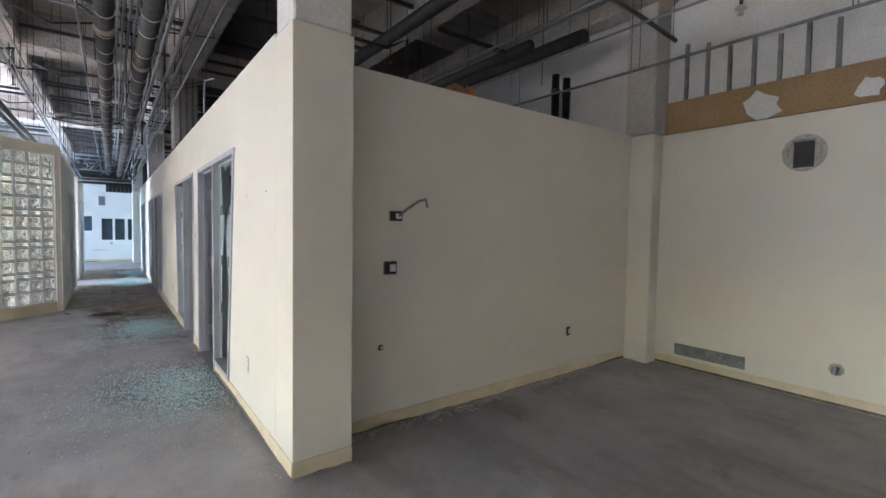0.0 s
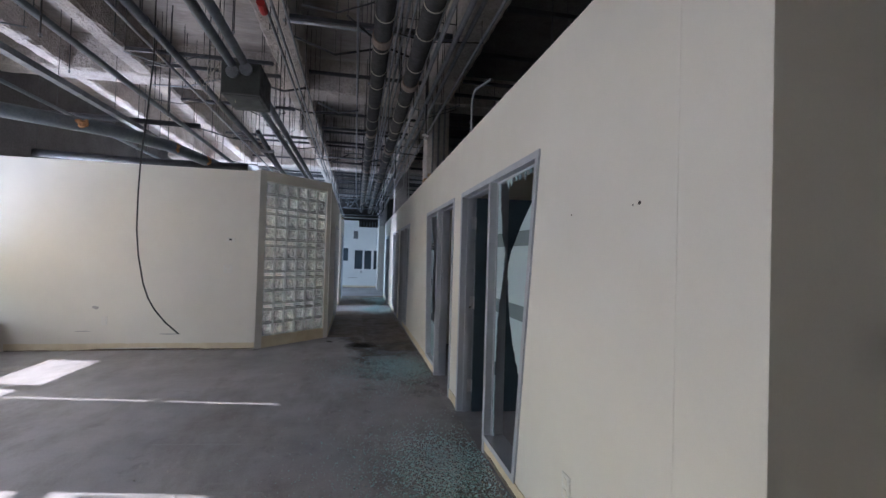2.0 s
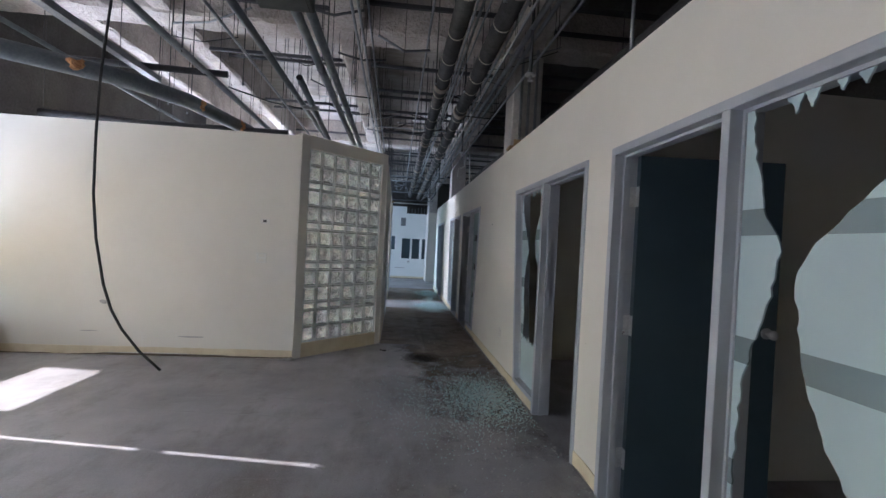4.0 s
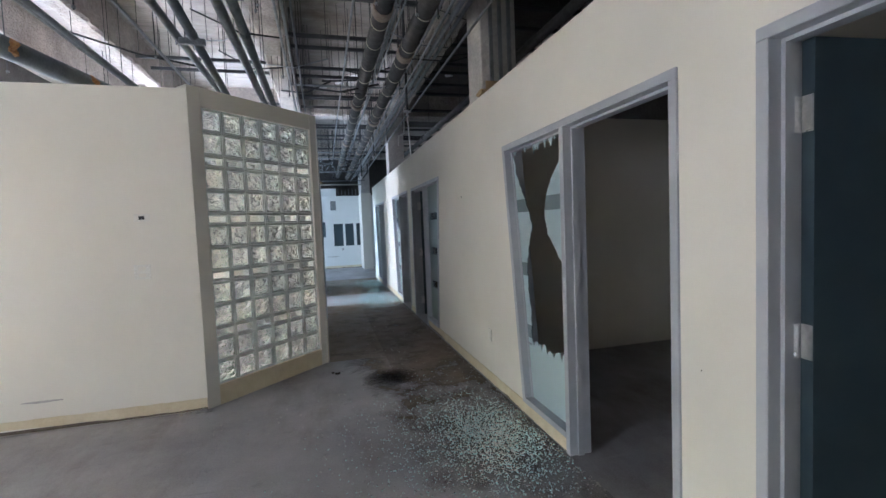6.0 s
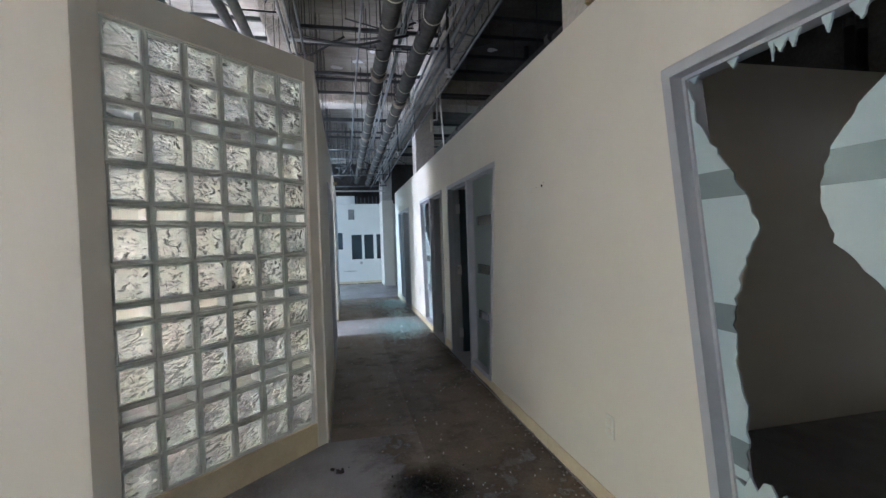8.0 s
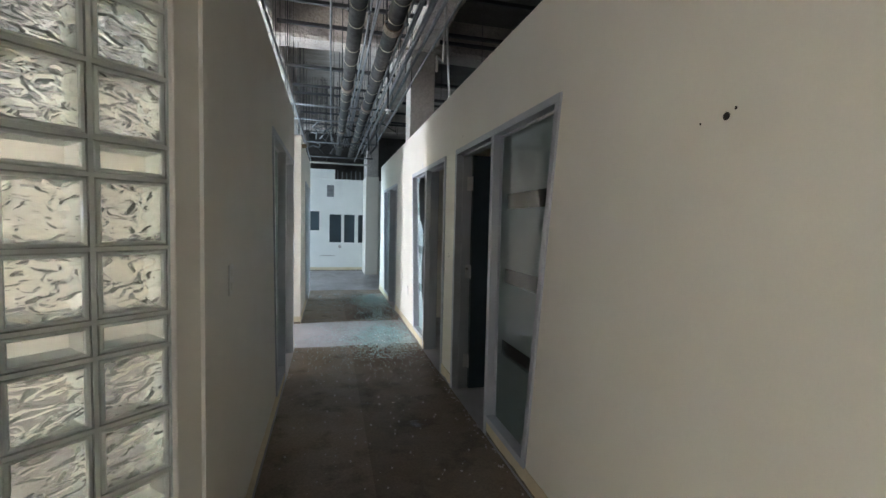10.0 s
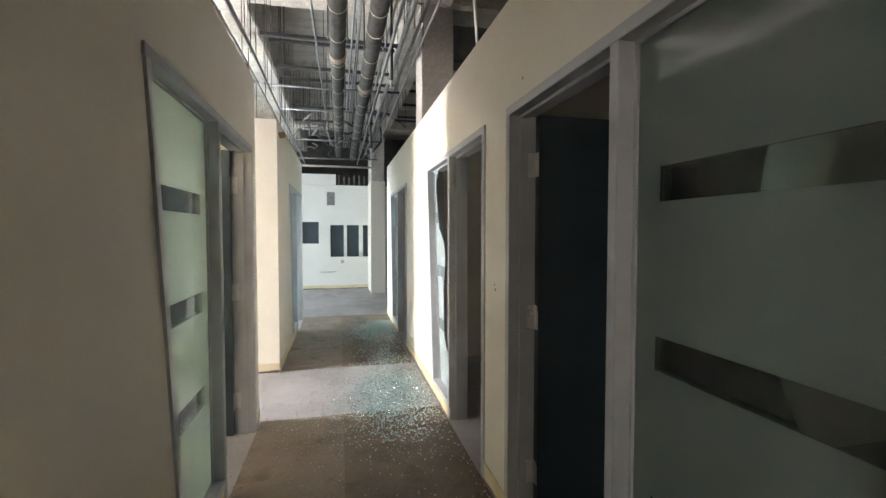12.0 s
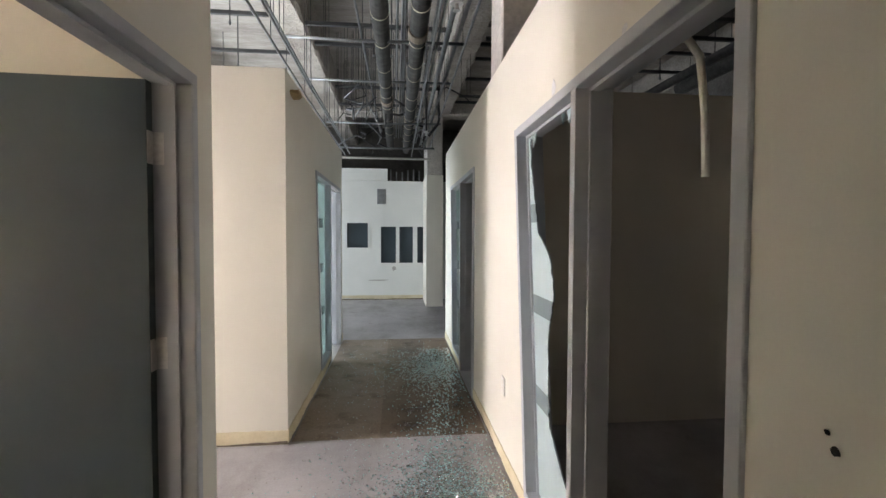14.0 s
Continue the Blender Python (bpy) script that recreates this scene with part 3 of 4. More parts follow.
            bm = tube(bmesh.new(), [rot @ Vector((kx, yy + sgn * .008, kz)), rot @ Vector((kx, yy + sgn * .04, kz))], 0.012, 12)
            ball = bmesh.ops.create_uvsphere(bm, u_segments=16, v_segments=10, radius=0.028)["verts"]
            for v in ball:
                v.co = rot @ (Vector((v.co.x, v.co.y * .8, v.co.z)) + Vector((kx, yy + sgn * .058, kz)))
            part("door_knob", bm, STEEL, lf, "satin steel door knob", smooth=True)
    return d


def right(u):
    return pose(RX, u[1], 0, 0, 0, -90), u[1] - u[0]


def left(u):
    return pose(LX, u[0], 0, 0, 0, 90), u[1] - u[0]


door_set("door_1", *right(UNITS[0]), False, "hour", 85, "grey steel door set, broken side light, dark door ajar")
door_set("door_2", *right(UNITS[1]), True, "pinch", None, "grey steel door set with a smashed side light")
door_set("door_3", *right(UNITS[2]), False, "whole", 90.5, "grey steel door set with etched side light, dark door open")
door_set("door_4", *right(UNITS[3]), True, "edge", None, "grey steel door set with a broken side light")
door_set("door_5", *right(UNITS[4]), True, "whole", None, "grey steel door set with etched side light")
door_set("door_6", *left(LUNITS[0]), True, "whole", 88, "grey steel door set with etched side light, dark door open")
door_set("door_7", *left(LUNITS[1]), True, "whole", None, "grey steel door set with etched side light")


# ---- glass block screen across the corner ----
A, B = Vector((-1.456, 8.89, 0)), Vector((-0.458, 9.872, 0))
L = (B - A).length
yaw = math.degrees(math.atan2(B.y - A.y, B.x - A.x))
screen = thing("glass_block_screen", pose(A.x, A.y, 0, 0, 0, yaw), "angled screen of wavy clear glass blocks in a cream frame", "glass block wall", kind="structure")
NB, P = 6, 0.2
mx, mr = L - NB * P - 0.08, 0.08
ZB = 0.175
rows_h = []
for i in range(14):
    rows_h.append(P / 2 if i % 3 == 2 else P)
ZT = ZB + sum(rows_h)
part("post", cube(0, mx, -0.002, 0.14, 0, 2.735, bevel=0.004), CREAM, screen)
part("post", cube(L - mr, L + 0.02, -0.002, 0.14, 0, 2.735, bevel=0.004), CREAM, screen)
part("curb", cube(mx, L - mr, 0.0, 0.14, 0, ZB), GLUE, screen, "bare yellowed curb under the blocks")
part("head", cube(mx, L - mr, 0.0, 0.14, ZT, 2.735), CREAM, screen)
z = ZB
for h in rows_h + [0]:
    part("joint", cube(mx, L - mr, 0.0215, 0.1185, z - 0.006, min(z + 0.006, ZT)), MORTAR, screen)
    z += h
for c in range(NB + 1):
    x = mx + c * P
    part("joint", cube(x - 0.006, x + 0.006, 0.0225, 0.1175, ZB, ZT), MORTAR, screen)


def block_mesh(w, h):
    """A hollow block: pale side walls with a rounded rim, a pressed front face and a plain back face."""
    bm = bmesh.new()
    g, d = 0.0062, 0.092
    # profile of the ring from the outside to the inside of the front, through to the back
    ring = [(0, d), (0, 0.008), (0.005, 0.0), (0.013, 0.0), (0.018, 0.006), (0.024, d - 0.012), (0.010, d)]
    loops = []
    for inset, y in ring:
        x0, x1, z0, z1 = g + inset, w - g - inset, g + inset * .8, h - g - inset * .8
        loops.append([bm.verts.new(p) for p in ((x0, y, z0), (x1, y, z0), (x1, y, z1), (x0, y, z1))])
    for q, s in zip(loops, loops[1:] + loops[:1]):
        for k in range(4):
            bm.faces.new((q[k], q[(k + 1) % 4], s[(k + 1) % 4], s[k]))
    bmesh.ops.recalc_face_normals(bm, faces=bm.faces)
    e = 0.018
    box(bm, g + e - .001, w - g - e + .001, 0.004, 0.010, g + e * .8 - .001, h - g - e * .8 + .001)
    bm.faces.ensure_lookup_table()
    for f in bm.faces[-6:]:
        f.material_index = 1
    me = bpy.data.meshes.new("glass_block")
    bm.to_mesh(me)
    bm.free()
    me.materials.append(BLOCK_RIM)
    me.materials.append(BLOCK if h > 0.15 else BLOCK_FLAT)
    return me


full_me, half_me = block_mesh(P, P), block_mesh(P, P / 2)
z = ZB
for h in rows_h:
    for c in range(NB):
        ob = new("glass_block", full_me if h > 0.15 else half_me)
        ob.parent = screen
        ob.location = (mx + c * P, 0.024, z)
    z += h


# ---- west windows: frames, glass, blinds ----
def window(name, m, n, blinds):
    """A window in a wall; local y along the wall, x towards the room. blinds: (from, to, bottom height)."""
    w = thing(name, m, "dark framed window over a low sill with cream blinds", "window", kind="structure")
    bm = cube(-0.20, -0.14, 0, 0.05, 0.43, 2.56)
    box(bm, -0.20, -0.14, n - 0.05, n, 0.43, 2.56)
    for z0, z1 in ((0.43, 0.48), (2.51, 2.56)):
        box(bm, -0.20, -0.14, 0.05, n - 0.05, z0, z1)
    part("window_frame", bm, DARKM, w)
    part("transom", cube(-0.195, -0.145, 0.05, n - 0.05, 1.55, 1.62), DARKM, w)
    p = part("pane", cube(-0.175, -0.169, 0.05, n - 0.05, 0.48, 2.51), CLEAR, w)
    p.visible_shadow = False
    for u, v, low in blinds:
        bm = bmesh.new()
        z = 2.60
        while z > low:
            tilt = Matrix.Translation((0.03, 0, z)) @ Matrix.Rotation(radians(-64), 4, "Y")
            box(bm, -0.0125, 0.0125, u, v, -0.0008, 0.0008, m=tilt)
            z -= 0.0205
        part("slats", bm, BLIND, w, "cream closed venetian slats")
        part("bottom_rail", cube(0.02, 0.042, u, v, low - 0.02, low, bevel=0.003), WHITE_PL, w)
        part("head_rail", cube(0.01, 0.05, u, v, 2.612, 2.65), WHITE_PL, w)
    return w


BLINDS = {4: [(-0.07, 1.97, 1.64), (2.00, 2.18, 0.46), (1.93, 2.04, 2.0)], 5: [(-0.06, 1.42, 0.80), (1.452, 1.79, 0.80), (1.40, 1.48, 2.05)], 6: [(-0.02, 1.33, 0.86)]}
for i, (a, b) in enumerate(BAYS):
    # bays 7 and 8 get unseen blinds, added to cut sun and soften light
    hung = BLINDS.get(i, [(-0.05, b - a + 0.05, 1.2)]) if i < 7 else ([(-0.05, b - a + 0.05, 0.55)] if i < 9 else [])
    window(f"window_{i + 1}", pose(WEST, a, 0), b - a, hung)
    window_light(WEST - 0.1, a + 0.08, b - 0.08, 0.95 if i in (5, 6) else (1.25 if i < 5 else 0.5), 2.5, share=SHARES[i], tone=(0.90, 0.93, 1.0) if i < 10 else (0.70, 0.87, 1.0))
sill = thing("radiator_cover", pose(0, 0, 0), "low radiator cover with pale top and dark grille", "radiator cover")
part("cover_top", cube(WEST + 0.005, -4.73, SOUTH + 0.02, 8.87, 0.385, 0.43, bevel=0.008), WHITEW, sill, "pale sill board")
part("casing", cube(WEST + 0.005, -4.80, SOUTH + 0.02, 8.87, 0.06, 0.384), DARKM, sill)
part("plinth", cube(WEST + 0.005, -4.84, SOUTH + 0.02, 8.87, 0.0, 0.06), DARKM, sill)
for y in range(12):
    part("grille_panel", cube(-4.80, -4.787, -3.6 + y * 1.03, -2.62 + y * 1.03, 0.10, 0.34, bevel=0.004), DARKM, sill)


# ---- services under the ceiling ----
def run(name, pts, r, mat, label, category, group="", joints=(), joint_mat=None, n=12, ties=(), hung=True):
    """A pipe or conduit along a line, with couplings and tie wires at given shares of its first straight length."""
    t = thing(name, pose(*pts[0]), label, category, group)
    o = Vector(pts[0])
    part("tube", tube(bmesh.new(), [Vector(p) - o for p in pts], r, n), mat, t, smooth=True)
    a, b = Vector(pts[0]), Vector(pts[-1])
    d = (b - a).normalized()
    for j in joints:
        c = a + d * j - o
        part("coupling", tube(bmesh.new(), [c - d * r * 0.8, c - d * r * .7, c + d * r * .7, c + d * r * 0.8], r * 1.14, n), joint_mat or mat, t, smooth=False)
    if hung:
        line = [Vector(p) for p in pts]
        spots = [line[0].lerp(line[1], .03)] + line[1:-1] + [line[-1].lerp(line[-2], .03)]
        if (b - a).length > 8:
            spots += [a.lerp(b, k / 7) for k in range(1, 7)]
        for q in spots:
            if q.z < 4.4:
                q = q - o
                part("hanger", tube(bmesh.new(), [q + Vector((0, 0, r * .5)), Vector((q.x, q.y, 4.445 - o.z))], .0035, 5), DARKM, t)
    for j in ties:
        c = a + d * j - o
        part("tie_wire", tube(bmesh.new(), [c - d * 0.006, c + d * 0.006], r * 1.05, n), STRING, t)
    return t


def rod(x, y, z0, z1):
    t = thing("hanger_rod", pose(x, y, z0), "thin dark threaded hanger rod", "hanger rod", "ceiling hangers")
    part("shaft", tube(bmesh.new(), [(0, 0, 0), (0, 0, z1 - z0)], 0.006, 6), DARKM, t)
    part("nut", tube(bmesh.new(), [(0, 0, 0.01), (0, 0, 0.03)], 0.014, 6), GALV, t)


Y0, Y1 = -3.95, 21.5
for x, z, r, off in ((0.18, 3.40, 0.078, 0.3), (0.52, 3.34, 0.080, 1.1)):
    run("wrapped_pipe", [(x, Y0, z), (x, Y1, z)], r, INSUL, "black wrapped water pipe with pale tie wires", "pipe", "corridor pipes",
        joints=[off + 3.1 * k for k in range(8)], joint_mat=COPPER, ties=[off + 0.55 * k + random.uniform(-.1, .1) for k in range(44)], n=16)
    for k in range(13):
        y = -3.2 + k * 1.95
        rod(x + r + 0.012, y, z - r - 0.02, 4.43)
        rod(x - r - 0.012, y, z - r - 0.02, 4.43)
for k, (x, z, r) in enumerate(((0.30, 3.62, .012), (0.35, 3.61, .012), (0.40, 3.63, .014), (0.44, 3.60, .010), (0.68, 3.52, .013), (0.73, 3.5, .013), (-0.02, 3.6, .012), (0.63, 3.2, .012), (0.80, 3.36, .026), (0.90, 3.42, .020), (0.98, 3.25, .012))):
    run("steel_conduit", [(x, Y0, z), (x + random.uniform(-.02, .02), 7.0, z + .01), (x + random.uniform(-.05, .05), 14, z - .01), (x, Y1, z)], r, GALV, "thin galvanised conduit under the slab", "conduit", "corridor conduits", n=8)
run("steel_conduit", [(-1.02, Y0, 2.96), (-1.0, 12.0, 2.98)], 0.034, GREYPIPE, "blue grey conduit feeding the ceiling box", "conduit", "lobby conduits", joints=[3.2, 6.2, 11.4])
run("steel_conduit", [(-0.92, Y0, 3.0), (-0.92, 12.0, 3.0)], 0.034, GREYPIPE, "blue grey conduit feeding the ceiling box", "conduit", "lobby conduits", joints=[4.2, 7.3, 12.4])
run("steel_conduit", [(-1.47, Y0, 3.02), (-1.42, 11.0, 3.02)], 0.030, GREYPIPE, "blue grey conduit along the lobby ceiling", "conduit", "lobby conduits", joints=[3, 6, 9, 12])
for x, z, r in ((-0.72, 3.25, .012), (-0.66, 3.22, .012), (-0.60, 3.3, .010), (-1.9, 3.3, .014), (-2.35, 3.15, .024), (-2.45, 3.2, .018), (-3.55, 3.1, .022)):
    run("steel_conduit", [(x, Y0, z), (x + .03, 5.0, z + .02), (x, 12.5, z)], r, GALV if r < .02 else GREYPIPE, "thin conduit along the lobby ceiling", "conduit", "lobby conduits", n=8)
tray = thing("strut_channel", pose(-3.0, Y0, 3.12), "long galvanised steel channel hung under the slab", "steel channel")
bm = cube(-.04, -.034, 0, 12.6, 0, .06)
box(bm, .034, .04, 0, 12.6, 0, .06), box(bm, -.034, .034, 0, 12.6, 0.0, .006)
part("channel", bm, GALV, tray)
duct = run("drain_pipe", [(-4.95, 6.2, 2.92), (-4.1, 7.2, 2.95), (-3.1, 8.14, 2.98), (-2.75, 8.9, 3.0), (-2.5, 10.2, 3.0), (-2.4, 13.4, 3.0)], 0.085, GREYPIPE, "dark blue grey drain pipe bending under the slab", "pipe", n=16)
for q in ((-4.1, 7.2, 2.95), (-3.35, 7.9, 2.97), (-2.72, 9.0, 3.0), (-2.55, 9.9, 3.0)):
    t = thing("pipe_foam", pose(*q), "torn orange brown foam clinging to the drain pipe", "pipe insulation", "torn foam")
    bm = bmesh.new()
    bmesh.ops.create_icosphere(bm, subdivisions=3, radius=0.1)
    for v in bm.verts:
        v.co *= 1 + 0.45 * noise.noise(v.co * 14 + Vector(q))
        v.co.z *= 0.7
    part("foam", bm, RUST, t)
run("drain_pipe", [(-4.9, 9.6, 2.9), (-3.6, 9.9, 2.92), (-1.9, 10.0, 2.95)], 0.06, DARKM, "dark pipe branch behind the lobby wall", "pipe")
run("drain_pipe", [(-4.9, 8.3, 3.2), (-2.2, 8.5, 3.22)], 0.035, DARKM, "dark thin pipe crossing the lobby ceiling", "pipe")
# dark cross channels on the slab, and thin cross pipes
yy = -3.4
while yy < 21:
    if min(abs(yy - g) for g in GIRDERS) > 0.35:
        for x0, x1 in ((-0.74, 0.98), (1.42, 3.1), (3.5, 4.84), (-2.86, -1.13)):
            if random.random() < (0.95 if x0 > -1 and yy > 8 else 0.4):
                t = thing("cross_channel", pose(x0, yy + random.uniform(-.06, .06), 3.98 + random.uniform(-.1, .12)), "dark steel channel across a ceiling bay", "steel channel", "cross channels")
                part("bar", cube(0, x1 - x0, 0, 0.042, 0, 0.042), DARKM, t)
    yy += 0.62
for y, z in ((6.2, 3.72), (11.3, 3.5), (16.0, 3.35), (17.3, 3.4), (18.6, 3.2), (19.8, 3.05)):
    run("steel_conduit", [(-0.75, y, z), (0.0, y + .02, z), (1.0, y + .04, z + .02)], 0.016, GALV, "pale conduit crossing the corridor ceiling", "conduit", "cross conduits", n=8)
for k in range(70):
    x, y = random.choice((-3.5, -2.7, -2.2, -1.7, -1.2, -0.85, 1.7, 2.3, 2.9, 3.7, 4.4)) + random.uniform(-.15, .15), random.uniform(3.5, 11.5) if k % 3 else random.uniform(-2, 20)
    rod(x, y, random.uniform(2.95, 3.6), 4.43)

# the ceiling box with its bundle of string
cb = thing("junction_box", pose(-0.94, 5.74, 2.74), "grey green steel pull box hung on two conduits", "junction box")
part("body", cube(-.15, .15, -.22, .22, 0, .26, bevel=0.006), BOXG, cb)
part("cover", cube(-.13, .13, -.20, .20, -.006, -.0005, bevel=0.002), BOXG, cb)
part("locknut", tube(bmesh.new(), [(-.06, -.225, .17), (-.06, -.25, .17)], .05, 12), GALV, cb)
part("locknut", tube(bmesh.new(), [(.04, -.225, .2), (.04, -.25, .2)], .05, 12), GALV, cb)
bundle = thing("string_bundle", pose(-1.14, 5.62, 2.9), "tangled pale pull string hanging beside the box", "string")
for k in range(9):
    pts = [Vector((random.uniform(-.03, .03), random.uniform(-.05, .05), .12))]
    for j in range(7):
        pts.append(pts[-1] + Vector((random.uniform(-.04, .035), random.uniform(-.05, .05), -random.uniform(.01, .08))))
    part("strand", tube(bmesh.new(), pts, 0.0022, 5), STRING, bundle)
tag = thing("pipe_tag", pose(-0.70, 5.0, 3.18), "small red plastic pipe sleeve", "pipe tag")
part("sleeve", tube(bmesh.new(), [(0, 0, 0.05), (0, .13, 0.05)], 0.03, 10), RED, tag)


cut = run("steel_conduit", [(-1.30, 7.9, 3.05), (-1.28, 9.7, 2.86)], 0.034, GREYPIPE, "cut grey conduit with an open end", "conduit", "lobby conduits", joints=[0.6])
# black disc paints the dark inside of the cut end
part("open_end", tube(bmesh.new(), [(0, -.001, .0), (0, -.003, .0003)], .028, 12), BLACK, cut)
part("clamp", cube(-.09, .09, .62, .66, -.13, -.085, bevel=.004), GALV, cut)


# sprinklers, bent conduits, wires
def sprinkler(x, y, z):
    t = thing("sprinkler", pose(x, y, z), "pendent sprinkler head on a dark drop pipe", "sprinkler", "corridor sprinklers")
    part("drop_pipe", tube(bmesh.new(), [(0, 0, .05), (0, 0, 4.44 - z)], 0.014, 8), DARKM, t)
    part("escutcheon", tube(bmesh.new(), [(0, 0, .04), (0, 0, .055)], 0.045, 16), STEEL, t)
    part("head", tube(bmesh.new(), [(0, 0, 0), (0, 0, .04)], 0.014, 8), STEEL, t)
    part("deflector", tube(bmesh.new(), [(0, 0, -.006), (0, 0, 0)], 0.024, 12), STEEL, t)


for q in ((0.80, 7.1, 2.92), (0.72, 10.6, 2.95), (0.72, 14.6, 2.98), (0.75, 18.2, 2.95), (4.2, 1.6, 3.2)):
    sprinkler(*q)


def arch(q, up, reach, drop, r=0.012):
    pts = [Vector(q)]
    pts.append(pts[0] + Vector((0, 0, up - .12)))
    for k in range(1, 6):
        a = k / 5 * math.pi / 2
        pts.append(Vector(q) + Vector((0, -(1 - math.cos(a)) * .12, up - .12 + math.sin(a) * .12)))
    pts.append(pts[-1] + Vector((0, -reach, drop)))
    return pts


run("bent_conduit", arch((1.09, 5.95, 2.64), .46, .5, -.1), .012, GALV, "bent galvanised conduit rising from the partition", "conduit", n=8, hung=False)
run("bent_conduit", [(1.34, 13.9, 4.44), (1.34, 13.6, 2.9), (1.33, 13.35, 2.30), (1.32, 13.2, 2.22), (1.31, 13.08, 2.17), (1.30, 13.0, 2.08), (1.30, 12.97, 1.9), (1.30, 12.96, 1.69)], .013, WHITE_PL, "white flexible conduit hanging in the doorway", "conduit", n=8, hung=False)
run("bent_conduit", [(1.2, 13.3, 3.96), (1.15, 13.2, 3.25), (1.0, 12.75, 3.12), (0.94, 12.6, 3.08), (0.92, 12.5, 3.02), (0.90, 12.42, 2.88)], .012, WHITE_PL, "white conduit stub hanging over the partition", "conduit", n=8, hung=False)
for dx, dz in ((0, 0), (.06, .05), (.02, .16)):
    run("ceiling_wire", [(-0.56 + dx, 11.5, 2.86 + dz), (-0.55 + dx, 14.0, 2.88 + dz), (-0.54 + dx, 16.0, 2.82 + dz), (-0.55 + dx, 19.5, 2.84 + dz)], .010, GALV, "galvanised conduit along the partition top", "conduit", "wall top conduits", n=6)
for k in range(16):
    x, y = random.uniform(-.6, 1.0), random.uniform(17.8, 21.2)
    pts = [(x, y, 3.6)]
    for j in range(5):
        pts.append((pts[-1][0] + random.uniform(-.25, .25), pts[-1][1] + random.uniform(-.2, .2), pts[-1][2] - random.uniform(-.05, .2)))
    run("loose_cable", pts, .008 + .006 * (k % 3), (BLACK, GALV, DARKM)[k % 3], "loose cable sagging from the far ceiling", "cable", "loose cables", n=6)
for k in range(34):
    x, y = random.uniform(-4.2, -.6) if k % 2 else random.uniform(-0.6, 1.0), random.uniform(4.5, 12.5)
    a = random.uniform(-.7, .7)
    z = random.uniform(3.3, 3.8)
    l = random.uniform(.4, 1.3)
    run("loose_cable", [(x, y, z), (x + math.cos(a) * l * .5, y + math.sin(a) * l * .5, z - random.uniform(.02, .12)), (x + math.cos(a) * l, y + math.sin(a) * l, z + random.uniform(-.1, .1))], random.choice((.005, .008, .012)), (BLACK, DARKM, GALV)[k % 3], "loose dark cable strung under the slab", "cable", "loose cables", n=6)

# the front room: thin conduits, black pipes, bare studs
for x, z, x2 in ((2.95, 3.1, 3.0), (3.05, 3.12, 3.1), (3.6, 3.14, 3.66), (4.30, 3.05, 4.36), (4.46, 3.1, 4.5)):
    run("steel_conduit", [(x2, Y0, z), (x, 7.5, z)], .011, GALV, "thin galvanised conduit crossing the front room", "conduit", "front room conduits", n=8)
run("black_pipe", [(1.46, 3.5, 3.0), (2.1, 3.5, 3.0), (2.3, 3.5, 3.12), (2.3, 3.5, 2.70)], .016, BLACK, "black gas pipe bending above the partition", "pipe", n=8)
for x in (4.42, 4.62):
    run("black_pipe", [(x, 3.6, 0.0), (x, 3.6, 3.3)], .045, BLACK, "thick black riser behind the partition", "pipe", "black risers", n=10, hung=False, joints=[2.75, 3.1], joint_mat=DARKM)
for x, y in ((4.05, 9.6), (4.22, 9.62), (2.5, 12.9), (3.4, 14.4)):
    run("black_pipe", [(x, y, 0.0), (x, y, 4.3)], .04, BLACK, "thick black riser behind the partition", "pipe", "black risers", n=10, hung=False, joints=[2.8, 3.2, 3.7], joint_mat=DARKM)
for x, z, r in ((1.75, 3.35, .05), (2.6, 3.5, .07), (3.55, 3.3, .05), (4.4, 3.6, .09)):
    run("black_pipe", [(x, 3.2, z), (x + .04, 10.0, z), (x, 17.8, z + .02)], r, INSUL, "black wrapped pipe above the offices", "pipe", "office pipes", n=10, joints=[3.0, 7.4, 11.0], joint_mat=DARKM)
run("ceiling_strap", [(1.5, 2.3, 3.55), (3.2, 2.5, 3.62), (4.9, 2.45, 3.45)], .022, GREYPIPE, "grey conduit slanting across the front room", "conduit", n=8)
for k in range(10):
    y = 2.45 - k * 0.21 - (0.5 if k > 6 else 0)
    st = thing("metal_stud", pose(EAST + .03, y, 2.905), "bare galvanised wall stud with torn board", "metal stud", "bare studs")
    bm = cube(0, .028, 0, .035, 0, random.uniform(.38, .62))
    part("web", bm, GALV, st)
for q, w in (((EAST + .012, 1.75, 2.56), .16), ((EAST + .012, 1.0, 2.56), .09)):
    bm, pts = bmesh.new(), []
    for k in range(14):
        a = k / 14 * math.tau
        r = w * random.uniform(.75, 1.2)
        pts.append((r * math.cos(a), max(0.0, .12 + r * .9 * math.sin(a))))
    me = prism(pts, -.004, .004)
    bmesh.ops.rotate(me, verts=me.verts, matrix=Matrix.Rotation(radians(90), 3, "Z"))
    t = thing("torn_paper", pose(*q), "torn pale patch on the tan board", "torn paper", "torn paper")
    part("patch", me, GYPSUM, t)


